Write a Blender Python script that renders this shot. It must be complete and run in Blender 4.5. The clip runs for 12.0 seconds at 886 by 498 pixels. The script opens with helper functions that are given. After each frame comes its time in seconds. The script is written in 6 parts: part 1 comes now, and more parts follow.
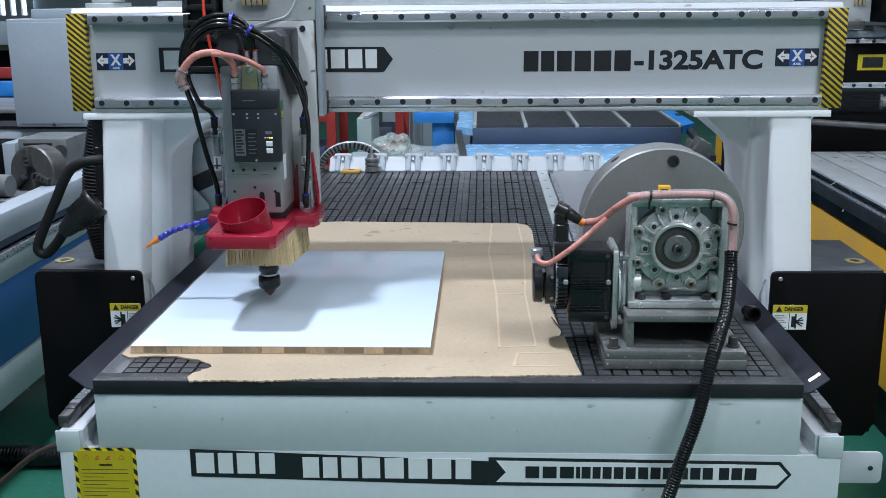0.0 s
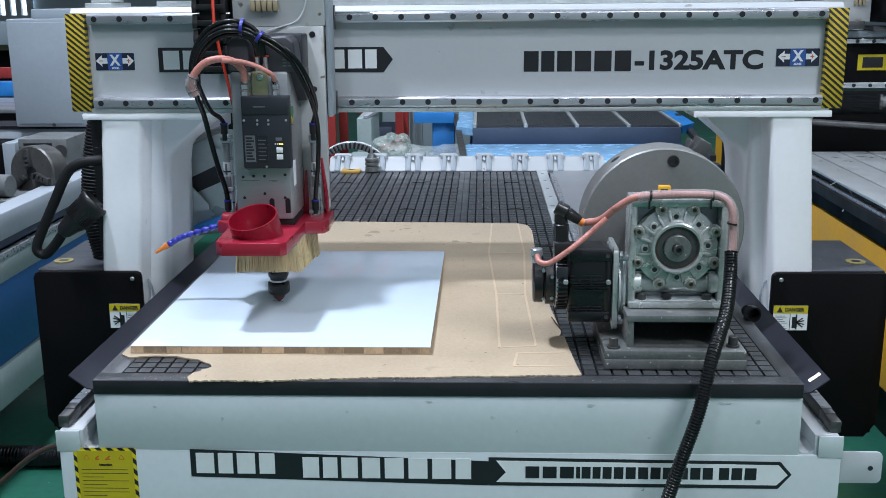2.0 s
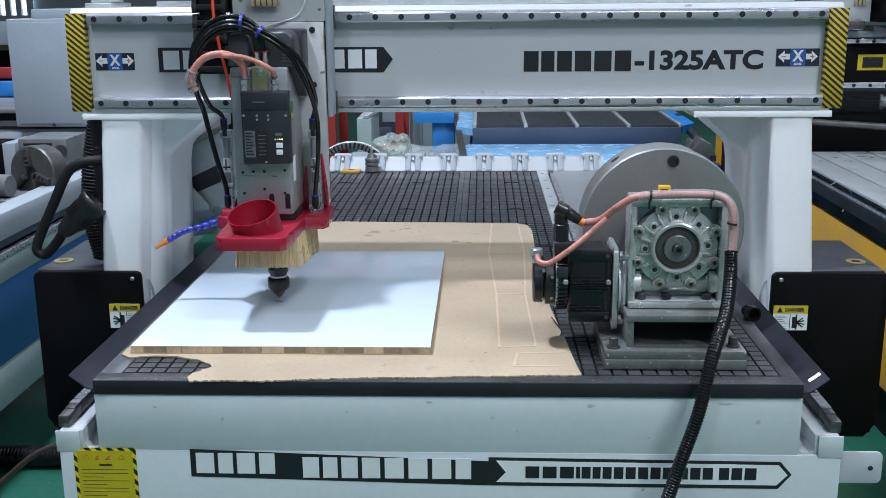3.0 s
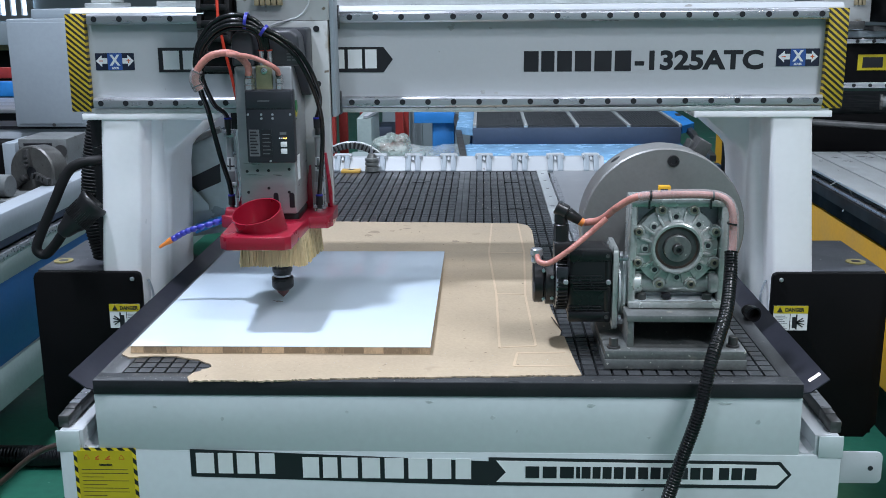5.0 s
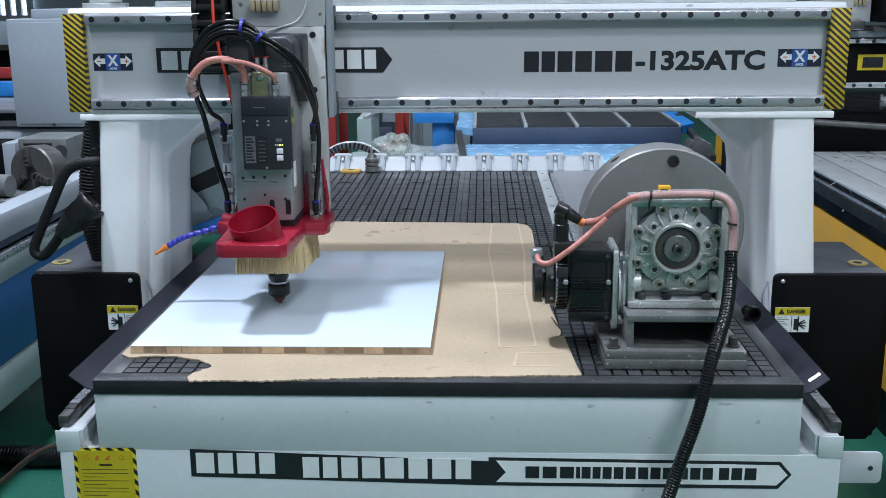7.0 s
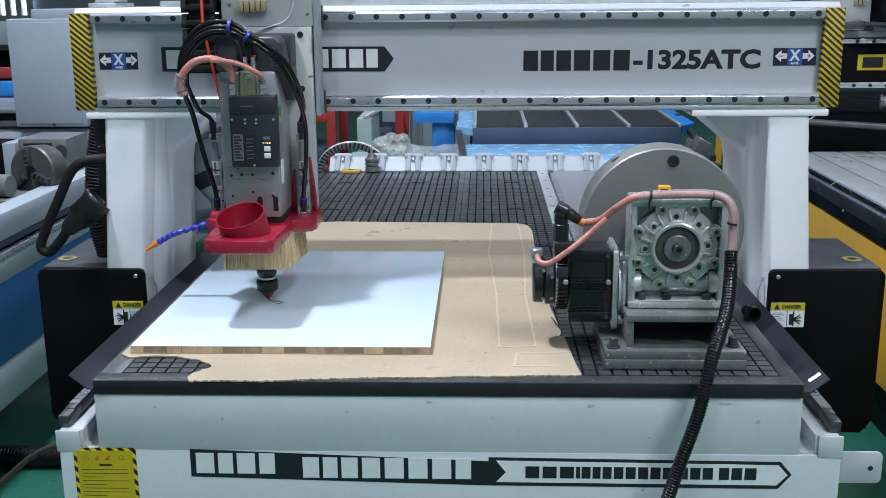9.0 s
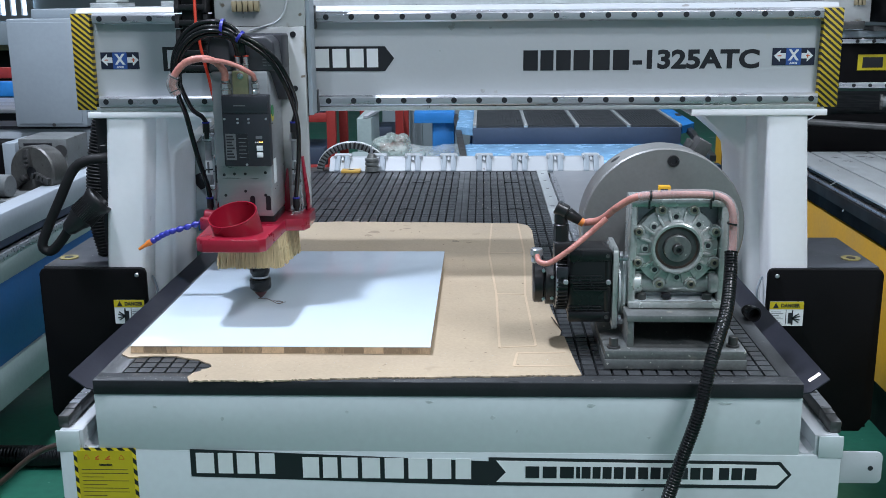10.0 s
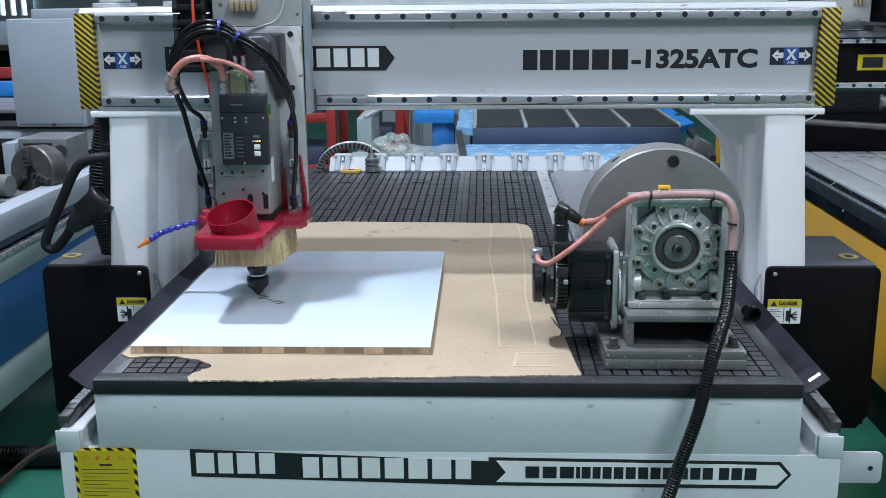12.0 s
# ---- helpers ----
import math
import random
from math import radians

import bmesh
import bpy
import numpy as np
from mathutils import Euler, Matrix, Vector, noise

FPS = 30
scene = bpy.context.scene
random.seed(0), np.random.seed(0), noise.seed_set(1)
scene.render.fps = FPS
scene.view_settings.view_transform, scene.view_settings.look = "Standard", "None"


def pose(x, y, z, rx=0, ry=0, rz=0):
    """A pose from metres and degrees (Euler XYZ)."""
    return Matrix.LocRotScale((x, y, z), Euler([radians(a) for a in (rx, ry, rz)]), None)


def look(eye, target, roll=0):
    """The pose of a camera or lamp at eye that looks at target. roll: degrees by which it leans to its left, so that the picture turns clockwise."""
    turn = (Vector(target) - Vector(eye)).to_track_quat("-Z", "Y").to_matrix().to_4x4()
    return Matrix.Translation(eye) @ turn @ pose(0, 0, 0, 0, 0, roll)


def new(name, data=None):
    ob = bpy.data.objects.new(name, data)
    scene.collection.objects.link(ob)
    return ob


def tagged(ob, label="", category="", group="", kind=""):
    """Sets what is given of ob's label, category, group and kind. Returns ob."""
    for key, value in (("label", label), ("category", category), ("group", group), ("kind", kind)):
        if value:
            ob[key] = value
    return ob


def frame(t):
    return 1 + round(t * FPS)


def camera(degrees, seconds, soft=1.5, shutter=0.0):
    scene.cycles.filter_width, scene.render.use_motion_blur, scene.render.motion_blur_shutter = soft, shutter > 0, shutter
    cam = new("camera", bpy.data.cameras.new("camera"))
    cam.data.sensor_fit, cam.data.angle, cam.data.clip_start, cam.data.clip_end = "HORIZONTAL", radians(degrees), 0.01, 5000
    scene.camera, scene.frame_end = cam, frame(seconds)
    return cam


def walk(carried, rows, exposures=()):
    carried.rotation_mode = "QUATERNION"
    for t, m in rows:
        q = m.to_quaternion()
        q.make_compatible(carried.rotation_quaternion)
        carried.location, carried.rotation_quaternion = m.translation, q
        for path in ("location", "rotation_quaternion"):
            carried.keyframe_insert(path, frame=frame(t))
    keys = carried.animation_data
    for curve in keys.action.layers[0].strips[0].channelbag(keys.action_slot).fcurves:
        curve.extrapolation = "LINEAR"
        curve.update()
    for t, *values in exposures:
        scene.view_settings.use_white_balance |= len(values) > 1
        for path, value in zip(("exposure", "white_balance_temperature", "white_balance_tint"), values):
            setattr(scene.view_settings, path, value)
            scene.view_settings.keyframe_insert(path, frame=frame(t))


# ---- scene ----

cam = camera(46.3, 12.0, soft=0.55)
EYE, AIM, ROLL = (0.08, -1.983, 1.585), (0.003, -0.042, 1.109), -0.5
walk(cam, [(0.0, look(EYE, AIM, ROLL)), (12.0, look(EYE, AIM, ROLL))], [(0.0, -0.25), (12.0, -0.25)])

# ---- world and lamps ----
world = bpy.data.worlds.new("world")
scene.world = world
world.use_nodes = True
sky = world.node_tree.nodes.new("ShaderNodeTexSky")
sky.sky_type, sky.sun_disc, sky.sun_elevation, sky.sun_rotation = "NISHITA", False, radians(40), radians(-60)
world.node_tree.links.new(sky.outputs[0], world.node_tree.nodes["Background"].inputs[0])
world.node_tree.nodes["Background"].inputs[1].default_value = 0.1


def area_lamp(x, y, z, w, d, watts, colour, rx=0, ry=0):
    lamp = bpy.data.lights.new("unseen_lamp", "AREA")
    lamp.shape, lamp.size, lamp.size_y, lamp.energy, lamp.color = "RECTANGLE", w, d, watts, colour
    ob = new("unseen_lamp", lamp)
    ob.matrix_world = pose(x, y, z, rx, ry, 0)
    return ob


COOL, NEUTRAL = (0.76, 0.835, 1.0), (0.82, 0.865, 0.96)
# first lamp follows the cast shadows; the others are unseen, added as fill
LAMPS = ((-1.63, 0.05, 0.36, 395), (-1.63, 4.15, 0.36, 170), (-1.63, -4.05, 0.36, 140), (2.1, -2.2, 0.9, 240), (4.5, -5.0, 1.2, 350), (4.0, 3.0, 1.2, 150),
         (-5.6, 2.6, 1.2, 45), (0.6, 6.8, 1.2, 75), (-5.4, 7.6, 1.2, 75), (6.6, 7.2, 1.2, 120))
for lx, ly, size, power in LAMPS:
    area_lamp(lx, ly, 5.88, size, size, power, NEUTRAL if lx > 1.5 and ly < 0 else COOL)

# ---- materials ----


def mat(name, colour, rough=0.5, metal=0.0, vary=0.12, scale=6.0, fine=60.0, bump=0.1, dirt=None, dirt_at=0.62,
        emit=0.0, coat=0.0, spec=0.5, alpha=1.0, stretch=(1, 1, 1), per_piece=0.0, specks=None, speck_scale=70.0, speck_at=0.70):
    m = bpy.data.materials.new(name)
    m.use_nodes = True
    nt = m.node_tree
    n, l = nt.nodes, nt.links
    b = n["Principled BSDF"]
    co = n.new("ShaderNodeTexCoord")
    mp = n.new("ShaderNodeMapping")
    mp.inputs["Scale"].default_value = stretch
    l.new(co.outputs["Object"], mp.inputs[0])
    big, small = n.new("ShaderNodeTexNoise"), n.new("ShaderNodeTexNoise")
    for t, sc, det in ((big, scale, 5), (small, fine, 3)):
        t.inputs["Scale"].default_value, t.inputs["Detail"].default_value = sc, det
        l.new(mp.outputs[0], t.inputs["Vector"])
    mixn = n.new("ShaderNodeMath")
    mixn.operation = "MULTIPLY_ADD"
    mixn.inputs[1].default_value, mixn.inputs[2].default_value = 0.4, 0.0
    l.new(small.outputs[0], mixn.inputs[0])
    add = n.new("ShaderNodeMath")
    add.operation = "MULTIPLY_ADD"
    add.inputs[1].default_value = 0.6
    l.new(big.outputs[0], add.inputs[0])
    l.new(mixn.outputs[0], add.inputs[2])
    last = add.outputs[0]
    if per_piece:
        info = n.new("ShaderNodeObjectInfo")
        pp = n.new("ShaderNodeMath")
        pp.operation = "MULTIPLY_ADD"
        pp.inputs[1].default_value, pp.inputs[2].default_value = per_piece, -per_piece / 2
        l.new(info.outputs["Random"], pp.inputs[0])
        sm = n.new("ShaderNodeMath")
        l.new(last, sm.inputs[0])
        l.new(pp.outputs[0], sm.inputs[1])
        last = sm.outputs[0]
    ramp = n.new("ShaderNodeMapRange")
    ramp.inputs[1].default_value, ramp.inputs[2].default_value = 0.3, 0.7
    ramp.inputs[3].default_value, ramp.inputs[4].default_value = 1 - vary, 1 + vary
    l.new(last, ramp.inputs[0])
    vm = n.new("ShaderNodeVectorMath")
    vm.operation = "SCALE"
    vm.inputs[0].default_value = colour[:3]
    l.new(ramp.outputs[0], vm.inputs["Scale"])
    col = vm.outputs[0]
    if dirt:
        dn = n.new("ShaderNodeTexNoise")
        dn.inputs["Scale"].default_value, dn.inputs["Detail"].default_value = scale * 2.3, 8
        l.new(co.outputs["Object"], dn.inputs["Vector"])
        dr = n.new("ShaderNodeMapRange")
        dr.inputs[1].default_value, dr.inputs[2].default_value = dirt_at, dirt_at + 0.1
        l.new(dn.outputs[0], dr.inputs[0])
        mx = n.new("ShaderNodeMix")
        mx.data_type = "RGBA"
        l.new(dr.outputs[0], mx.inputs[0])
        l.new(col, mx.inputs[6])
        mx.inputs[7].default_value = (*dirt, 1)
        col = mx.outputs[2]
    if specks:
        sn = n.new("ShaderNodeTexNoise")
        sn.inputs["Scale"].default_value, sn.inputs["Detail"].default_value = speck_scale, 2
        l.new(co.outputs["Object"], sn.inputs["Vector"])
        sr = n.new("ShaderNodeMapRange")
        sr.inputs[1].default_value, sr.inputs[2].default_value = speck_at, speck_at + 0.03
        l.new(sn.outputs[0], sr.inputs[0])
        sx = n.new("ShaderNodeMix")
        sx.data_type = "RGBA"
        l.new(sr.outputs[0], sx.inputs[0])
        l.new(col, sx.inputs[6])
        sx.inputs[7].default_value = (*specks, 1)
        col = sx.outputs[2]
    l.new(col, b.inputs["Base Color"])
    rr = n.new("ShaderNodeMapRange")
    rr.inputs[1].default_value, rr.inputs[2].default_value = 0.3, 0.7
    rr.inputs[3].default_value, rr.inputs[4].default_value = max(0.02, rough * 0.8), min(1, rough * 1.2)
    l.new(big.outputs[0], rr.inputs[0])
    l.new(rr.outputs[0], b.inputs["Roughness"])
    b.inputs["Metallic"].default_value = metal
    b.inputs["Specular IOR Level"].default_value = spec
    b.inputs["Coat Weight"].default_value = coat
    b.inputs["Alpha"].default_value = alpha
    if emit:
        b.inputs["Emission Color"].default_value = (*colour[:3], 1)
        b.inputs["Emission Strength"].default_value = emit
    if bump:
        bp = n.new("ShaderNodeBump")
        bp.inputs["Strength"].default_value, bp.inputs["Distance"].default_value = bump, 0.002
        l.new(small.outputs[0], bp.inputs["Height"])
        l.new(bp.outputs[0], b.inputs["Normal"])
    return m


def striped(name, c1, c2, pitch, sx=1.0, sz=1.0, rough=0.45):
    """Diagonal warning tape."""
    m = mat(name, c1, rough)
    n, l = m.node_tree.nodes, m.node_tree.links
    co, sep = n.new("ShaderNodeTexCoord"), n.new("ShaderNodeSeparateXYZ")
    l.new(co.outputs["Object"], sep.inputs[0])
    a, w, g = n.new("ShaderNodeMath"), n.new("ShaderNodeMath"), n.new("ShaderNodeMath")
    a.operation, w.operation, g.operation = "MULTIPLY_ADD", "PINGPONG", "GREATER_THAN"
    a.inputs[1].default_value = sx
    l.new(sep.outputs[0], a.inputs[0])
    l.new(sep.outputs[2], a.inputs[2])
    l.new(a.outputs[0], w.inputs[0])
    w.inputs[1].default_value = pitch
    l.new(w.outputs[0], g.inputs[0])
    g.inputs[1].default_value = pitch / 2
    mx = n.new("ShaderNodeMix")
    mx.data_type = "RGBA"
    mx.inputs[6].default_value, mx.inputs[7].default_value = (*c1, 1), (*c2, 1)
    l.new(g.outputs[0], mx.inputs[0])
    l.new(mx.outputs[2], n["Principled BSDF"].inputs["Base Color"])
    return m


M = dict(
    floor=mat("green_floor_paint", (0.020, 0.125, 0.080), 0.36, vary=0.3, scale=1.5, fine=30, bump=0.12, dirt=(0.22, 0.27, 0.24), dirt_at=0.66, specks=(0.40, 0.42, 0.38), speck_scale=25, speck_at=0.72),
    white=mat("white_machine_paint", (0.45, 0.475, 0.495), 0.38, vary=0.03, scale=4, fine=120, bump=0.06, dirt=(0.44, 0.44, 0.42), dirt_at=0.70, specks=(0.25, 0.25, 0.24), speck_scale=30, speck_at=0.76),
    front=mat("white_bed_paint", (0.49, 0.55, 0.56), 0.36, vary=0.06, scale=2.2, fine=60, bump=0.025, dirt=(0.43, 0.47, 0.46), dirt_at=0.71, specks=(0.20, 0.22, 0.21), speck_scale=40, speck_at=0.775),
    # the columns' white paint, raised so that its colour carries light falling on them
    column=mat("lit_white_paint", (0.86, 0.875, 0.89), 0.34, vary=0.03, scale=4, fine=60, bump=0.05, dirt=(0.70, 0.685, 0.64), dirt_at=0.70, specks=(0.55, 0.53, 0.48), speck_scale=26, speck_at=0.77),
    plate=mat("black_phenolic", (0.017, 0.018, 0.021), 0.50, spec=0.3, vary=0.3, scale=16, fine=240, bump=0.12, dirt=(0.06, 0.06, 0.06), dirt_at=0.68),
    pad=mat("black_phenolic_pad", (0.045, 0.048, 0.051), 0.34, vary=0.32, scale=14, fine=200, bump=0.2, dirt=(0.11, 0.11, 0.11), dirt_at=0.67, per_piece=0.25, specks=(0.42, 0.40, 0.36), speck_scale=120, speck_at=0.74),
    board=mat("white_melamine", (0.60, 0.70, 0.79), 0.14, vary=0.02, scale=8, fine=200, bump=0.01, dirt=(0.54, 0.62, 0.70), dirt_at=0.74, specks=(0.30, 0.31, 0.33), speck_scale=34, speck_at=0.79),
    blockwood=mat("block_wood", (0.43, 0.31, 0.20), 0.7, vary=0.42, scale=38, fine=260, bump=0.3, stretch=(1.6, 1, 0.7), per_piece=0.55),
    card=mat("brown_cardboard", (0.43, 0.342, 0.238), 0.85, vary=0.12, scale=5, fine=160, bump=0.25, dirt=(0.33, 0.26, 0.18), dirt_at=0.66, specks=(0.20, 0.15, 0.10), speck_scale=60, speck_at=0.725),
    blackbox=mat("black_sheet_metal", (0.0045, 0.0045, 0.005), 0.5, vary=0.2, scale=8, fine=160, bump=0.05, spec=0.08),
    # lid of the drive cover, drawn paler than its black front
    boxtop=mat("grey_lid", (0.045, 0.049, 0.058), 0.42, vary=0.2, scale=10, fine=160, bump=0.08, dirt=(0.10, 0.10, 0.11), dirt_at=0.70, specks=(0.45, 0.45, 0.44), speck_scale=90, speck_at=0.74),
    flap=mat("blue_black_sheet", (0.022, 0.023, 0.032), 0.45, spec=0.35, vary=0.2, scale=8, fine=120, bump=0.05),
    steel=mat("ground_steel", (0.50, 0.51, 0.54), 0.30, 0.75, vary=0.12, scale=10, fine=150, bump=0.05, stretch=(1, 8, 8)),
    dark_steel=mat("dark_steel", (0.10, 0.10, 0.10), 0.42, 0.7, vary=0.2, scale=20, fine=150, bump=0.1),
    iron=mat("cast_iron_plate", (0.175, 0.185, 0.18), 0.36, 0.45, vary=0.25, scale=14, fine=150, bump=0.15, dirt=(0.28, 0.275, 0.24), dirt_at=0.64, specks=(0.55, 0.55, 0.50), speck_scale=90, speck_at=0.70),
    chuck=mat("turned_chuck_steel", (0.275, 0.275, 0.268), 0.44, 0.55, vary=0.10, scale=5, fine=120, bump=0.05),
    alu=mat("cast_aluminium", (0.56, 0.59, 0.59), 0.34, 0.55, vary=0.15, scale=16, fine=150, bump=0.12),
    gear_cast=mat("cast_gearbox_metal", (0.44, 0.465, 0.448), 0.25, 0.42, vary=0.22, scale=18, fine=150, bump=0.16, dirt=(0.26, 0.28, 0.265), dirt_at=0.64, specks=(0.14, 0.15, 0.14), speck_scale=70, speck_at=0.74),
    motor_black=mat("black_anodised_metal", (0.007, 0.007, 0.008), 0.28, vary=0.2, fine=160, bump=0.03, spec=0.45),
    red_wire=mat("orange_red_cable_skin", (0.60, 0.045, 0.02), 0.4),
    nickel=mat("nickel_plate", (0.60, 0.60, 0.60), 0.2, 0.9, vary=0.15, scale=40),
    silver=mat("brushed_aluminium", (0.33, 0.34, 0.355), 0.34, 0.5, vary=0.08, scale=8, fine=200, bump=0.05, stretch=(1, 1, 12)),
    cap=mat("grey_plastic_cap", (0.040, 0.043, 0.050), 0.42, vary=0.12, fine=200, bump=0.05),
    charcoal=mat("charcoal_plastic", (0.020, 0.022, 0.029), 0.45, vary=0.12, fine=220, bump=0.08),
    black=mat("black_plastic", (0.012, 0.012, 0.013), 0.35, vary=0.15, fine=160, bump=0.06),
    rubber=mat("black_rubber", (0.008, 0.008, 0.009), 0.22, vary=0.15, fine=160, bump=0.04, spec=0.4),
    red=mat("red_gloss_paint", (0.29, 0.009, 0.028), 0.30, vary=0.08, scale=9, fine=120, bump=0.03, coat=0.3),
    red_rack=mat("red_rack_paint", (0.33, 0.03, 0.025), 0.5, vary=0.2),
    bristle=mat("tan_bristle", (0.64, 0.51, 0.29), 0.75, vary=0.25, scale=60, fine=300, bump=0.3, stretch=(1, 1, 0.06)),
    plate_grey=mat("stained_grey_plate", (0.47, 0.485, 0.485), 0.45, 0.15, vary=0.08, scale=5, dirt=(0.26, 0.225, 0.17), dirt_at=0.60, specks=(0.16, 0.13, 0.10), speck_scale=26, speck_at=0.70),
    scratch=mat("brown_shaving", (0.13, 0.095, 0.085), 0.8),
    card_light=mat("pale_crease", (0.54, 0.42, 0.29), 0.85, vary=0.1),
    bright=mat("bright_cast_metal", (0.62, 0.65, 0.66), 0.35, 0.4, vary=0.12, scale=20),
    # white paint of the west machine's beams, darkened to hold their shade
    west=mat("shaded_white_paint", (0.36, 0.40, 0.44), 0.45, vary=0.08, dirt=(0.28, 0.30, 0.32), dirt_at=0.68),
    matte=mat("matte_black_sleeve", (0.010, 0.010, 0.011), 0.6, vary=0.15, fine=160, bump=0.08, spec=0.3),
    brown=mat("brown_cable_skin", (0.055, 0.033, 0.025), 0.5),
    pin=mat("tan_terminal", (0.30, 0.25, 0.15), 0.5),
    bolt=mat("dull_zinc_bolt", (0.24, 0.23, 0.18), 0.42, 0.7),
    smudge=mat("grey_smudge", (0.36, 0.37, 0.37), 0.6, vary=0.3, scale=60),
    card_stain=mat("damp_stain", (0.30, 0.235, 0.165), 0.85, vary=0.25, scale=40),
    grommet=mat("dull_yellow_ring", (0.30, 0.25, 0.09), 0.6),
    groove=mat("groove_black", (0.008, 0.008, 0.009), 0.7, vary=0.2, spec=0.2),
    copper_tip=mat("engraving_tip", (0.16, 0.07, 0.07), 0.35, 0.6),
    pink=mat("salmon_spiral_wrap", (0.50, 0.20, 0.165), 0.33, vary=0.25, scale=60, fine=200, bump=0.1, coat=0.35),
    wrap=mat("clear_spiral_wrap", (0.55, 0.50, 0.50), 0.3, vary=0.15, scale=30, alpha=0.35),
    blue_bead=mat("blue_plastic", (0.03, 0.035, 0.32), 0.3, vary=0.1),
    orange=mat("orange_plastic", (0.62, 0.19, 0.035), 0.4, vary=0.1),
    green_dot=mat("green_sticker", (0.02, 0.16, 0.05), 0.5),
    yellow=mat("yellow_paint", (0.62, 0.33, 0.015), 0.45, vary=0.12),
    yellow_label=mat("yellow_label", (0.52, 0.42, 0.012), 0.4, vary=0.06),
    ink=mat("black_ink", (0.012, 0.012, 0.016), 0.4, vary=0.1, bump=0.0),
    red_ink=mat("red_ink", (0.55, 0.10, 0.02), 0.4, bump=0.0),
    white_ink=mat("white_ink", (0.72, 0.75, 0.76), 0.4, vary=0.04, bump=0.0),
    grey_ink=mat("grey_ink", (0.13, 0.14, 0.15), 0.45, vary=0.15, bump=0.0),
    blue_ink=mat("dark_sticker", (0.010, 0.014, 0.035), 0.4, vary=0.3, scale=30, bump=0.0),
    blue=mat("blue_machine_paint", (0.02, 0.20, 0.55), 0.42, vary=0.12),
    deep_blue=mat("deep_blue_paint", (0.015, 0.10, 0.27), 0.42, vary=0.15),
    pale_blue=mat("pale_blue_film", (0.25, 0.48, 0.72), 0.25, vary=0.2, scale=12, bump=0.4),
    slate=mat("slate_blue_paint", (0.05, 0.075, 0.12), 0.5, vary=0.12),
    grey=mat("grey_cabinet_paint", (0.28, 0.325, 0.36), 0.5, vary=0.06, dirt=(0.22, 0.25, 0.27), dirt_at=0.72),
    greygreen=mat("grey_green_paint", (0.30, 0.37, 0.36), 0.5, vary=0.1),
    film=mat("clear_plastic_film", (0.62, 0.70, 0.68), 0.18, vary=0.2, scale=25, bump=0.6, alpha=0.5),
    wall=mat("hall_wall_paint", (0.36, 0.42, 0.45), 0.8, vary=0.1, scale=1),
    ceiling=mat("hall_roof_sheet", (0.45, 0.48, 0.50), 0.8, vary=0.1, scale=1),
    daylight=mat("window_daylight", (0.62, 0.80, 1.0), 0.3, emit=2.5, bump=0.0),
    slot_glow=mat("slot_brightness", (1.0, 0.95, 0.95), 0.3, emit=2.5, bump=0.0),
    led=mat("amber_led", (1.0, 0.55, 0.12), 0.3, emit=3.0, bump=0.0),
    hazard=striped("hazard_tape", (0.50, 0.36, 0.02), (0.012, 0.012, 0.012), 0.0077, 0.85),
    # darker copy of the gearbox casting: shade of the recess put into its colour
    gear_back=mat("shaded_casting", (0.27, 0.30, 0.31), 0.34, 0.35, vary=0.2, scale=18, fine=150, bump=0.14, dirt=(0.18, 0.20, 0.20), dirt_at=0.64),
    worn_steel=mat("worn_lathe_steel", (0.105, 0.105, 0.10), 0.42, 0.5, vary=0.25, scale=20, fine=150, bump=0.12, dirt=(0.06, 0.055, 0.05), dirt_at=0.64),
    shop_grey=mat("dull_grey_casting", (0.15, 0.16, 0.16), 0.45, 0.2, vary=0.2, scale=12, fine=120, bump=0.12, dirt=(0.08, 0.08, 0.075), dirt_at=0.64),
    sheet_pale=mat("pale_sheet_metal", (0.42, 0.48, 0.48), 0.32, 0.3, vary=0.1, scale=8),
    orange_pad=mat("dull_orange_plastic", (0.50, 0.30, 0.06), 0.5, vary=0.12),
    chips=mat("pale_sawdust", (0.55, 0.52, 0.46), 0.8, vary=0.2),
    panel_mark=mat("rubbed_grey_mark", (0.40, 0.45, 0.455), 0.5, vary=0.3, scale=90),
    olive=mat("olive_valve_metal", (0.26, 0.255, 0.15), 0.42, 0.35, vary=0.15, scale=30),
    bag_film=mat("crumpled_clear_film", (0.50, 0.58, 0.53), 0.14, vary=0.25, scale=18, bump=0.5, alpha=0.42),
    blue_field=mat("sticker_blue", (0.03, 0.09, 0.32), 0.4, vary=0.1, bump=0.0),
    hazard_small=striped("hazard_border", (0.70, 0.55, 0.02), (0.012, 0.012, 0.012), 0.012, 1.0),
)

# ---- mesh builders: all in world metres ----


def box(x0, x1, y0, y1, z0, z1, bevel=0.0, seg=2):
    bm = bmesh.new()
    bmesh.ops.create_cube(bm, size=1)
    for v in bm.verts:
        v.co = Vector(((x0 + x1) / 2 + v.co.x * (x1 - x0), (y0 + y1) / 2 + v.co.y * (y1 - y0), (z0 + z1) / 2 + v.co.z * (z1 - z0)))
    if bevel:
        bmesh.ops.bevel(bm, geom=bm.edges[:], offset=bevel, segments=seg, affect="EDGES", profile=0.5)
    return bm


def frame_to(d):
    return Vector(d).normalized().to_track_quat("Z", "Y").to_matrix()


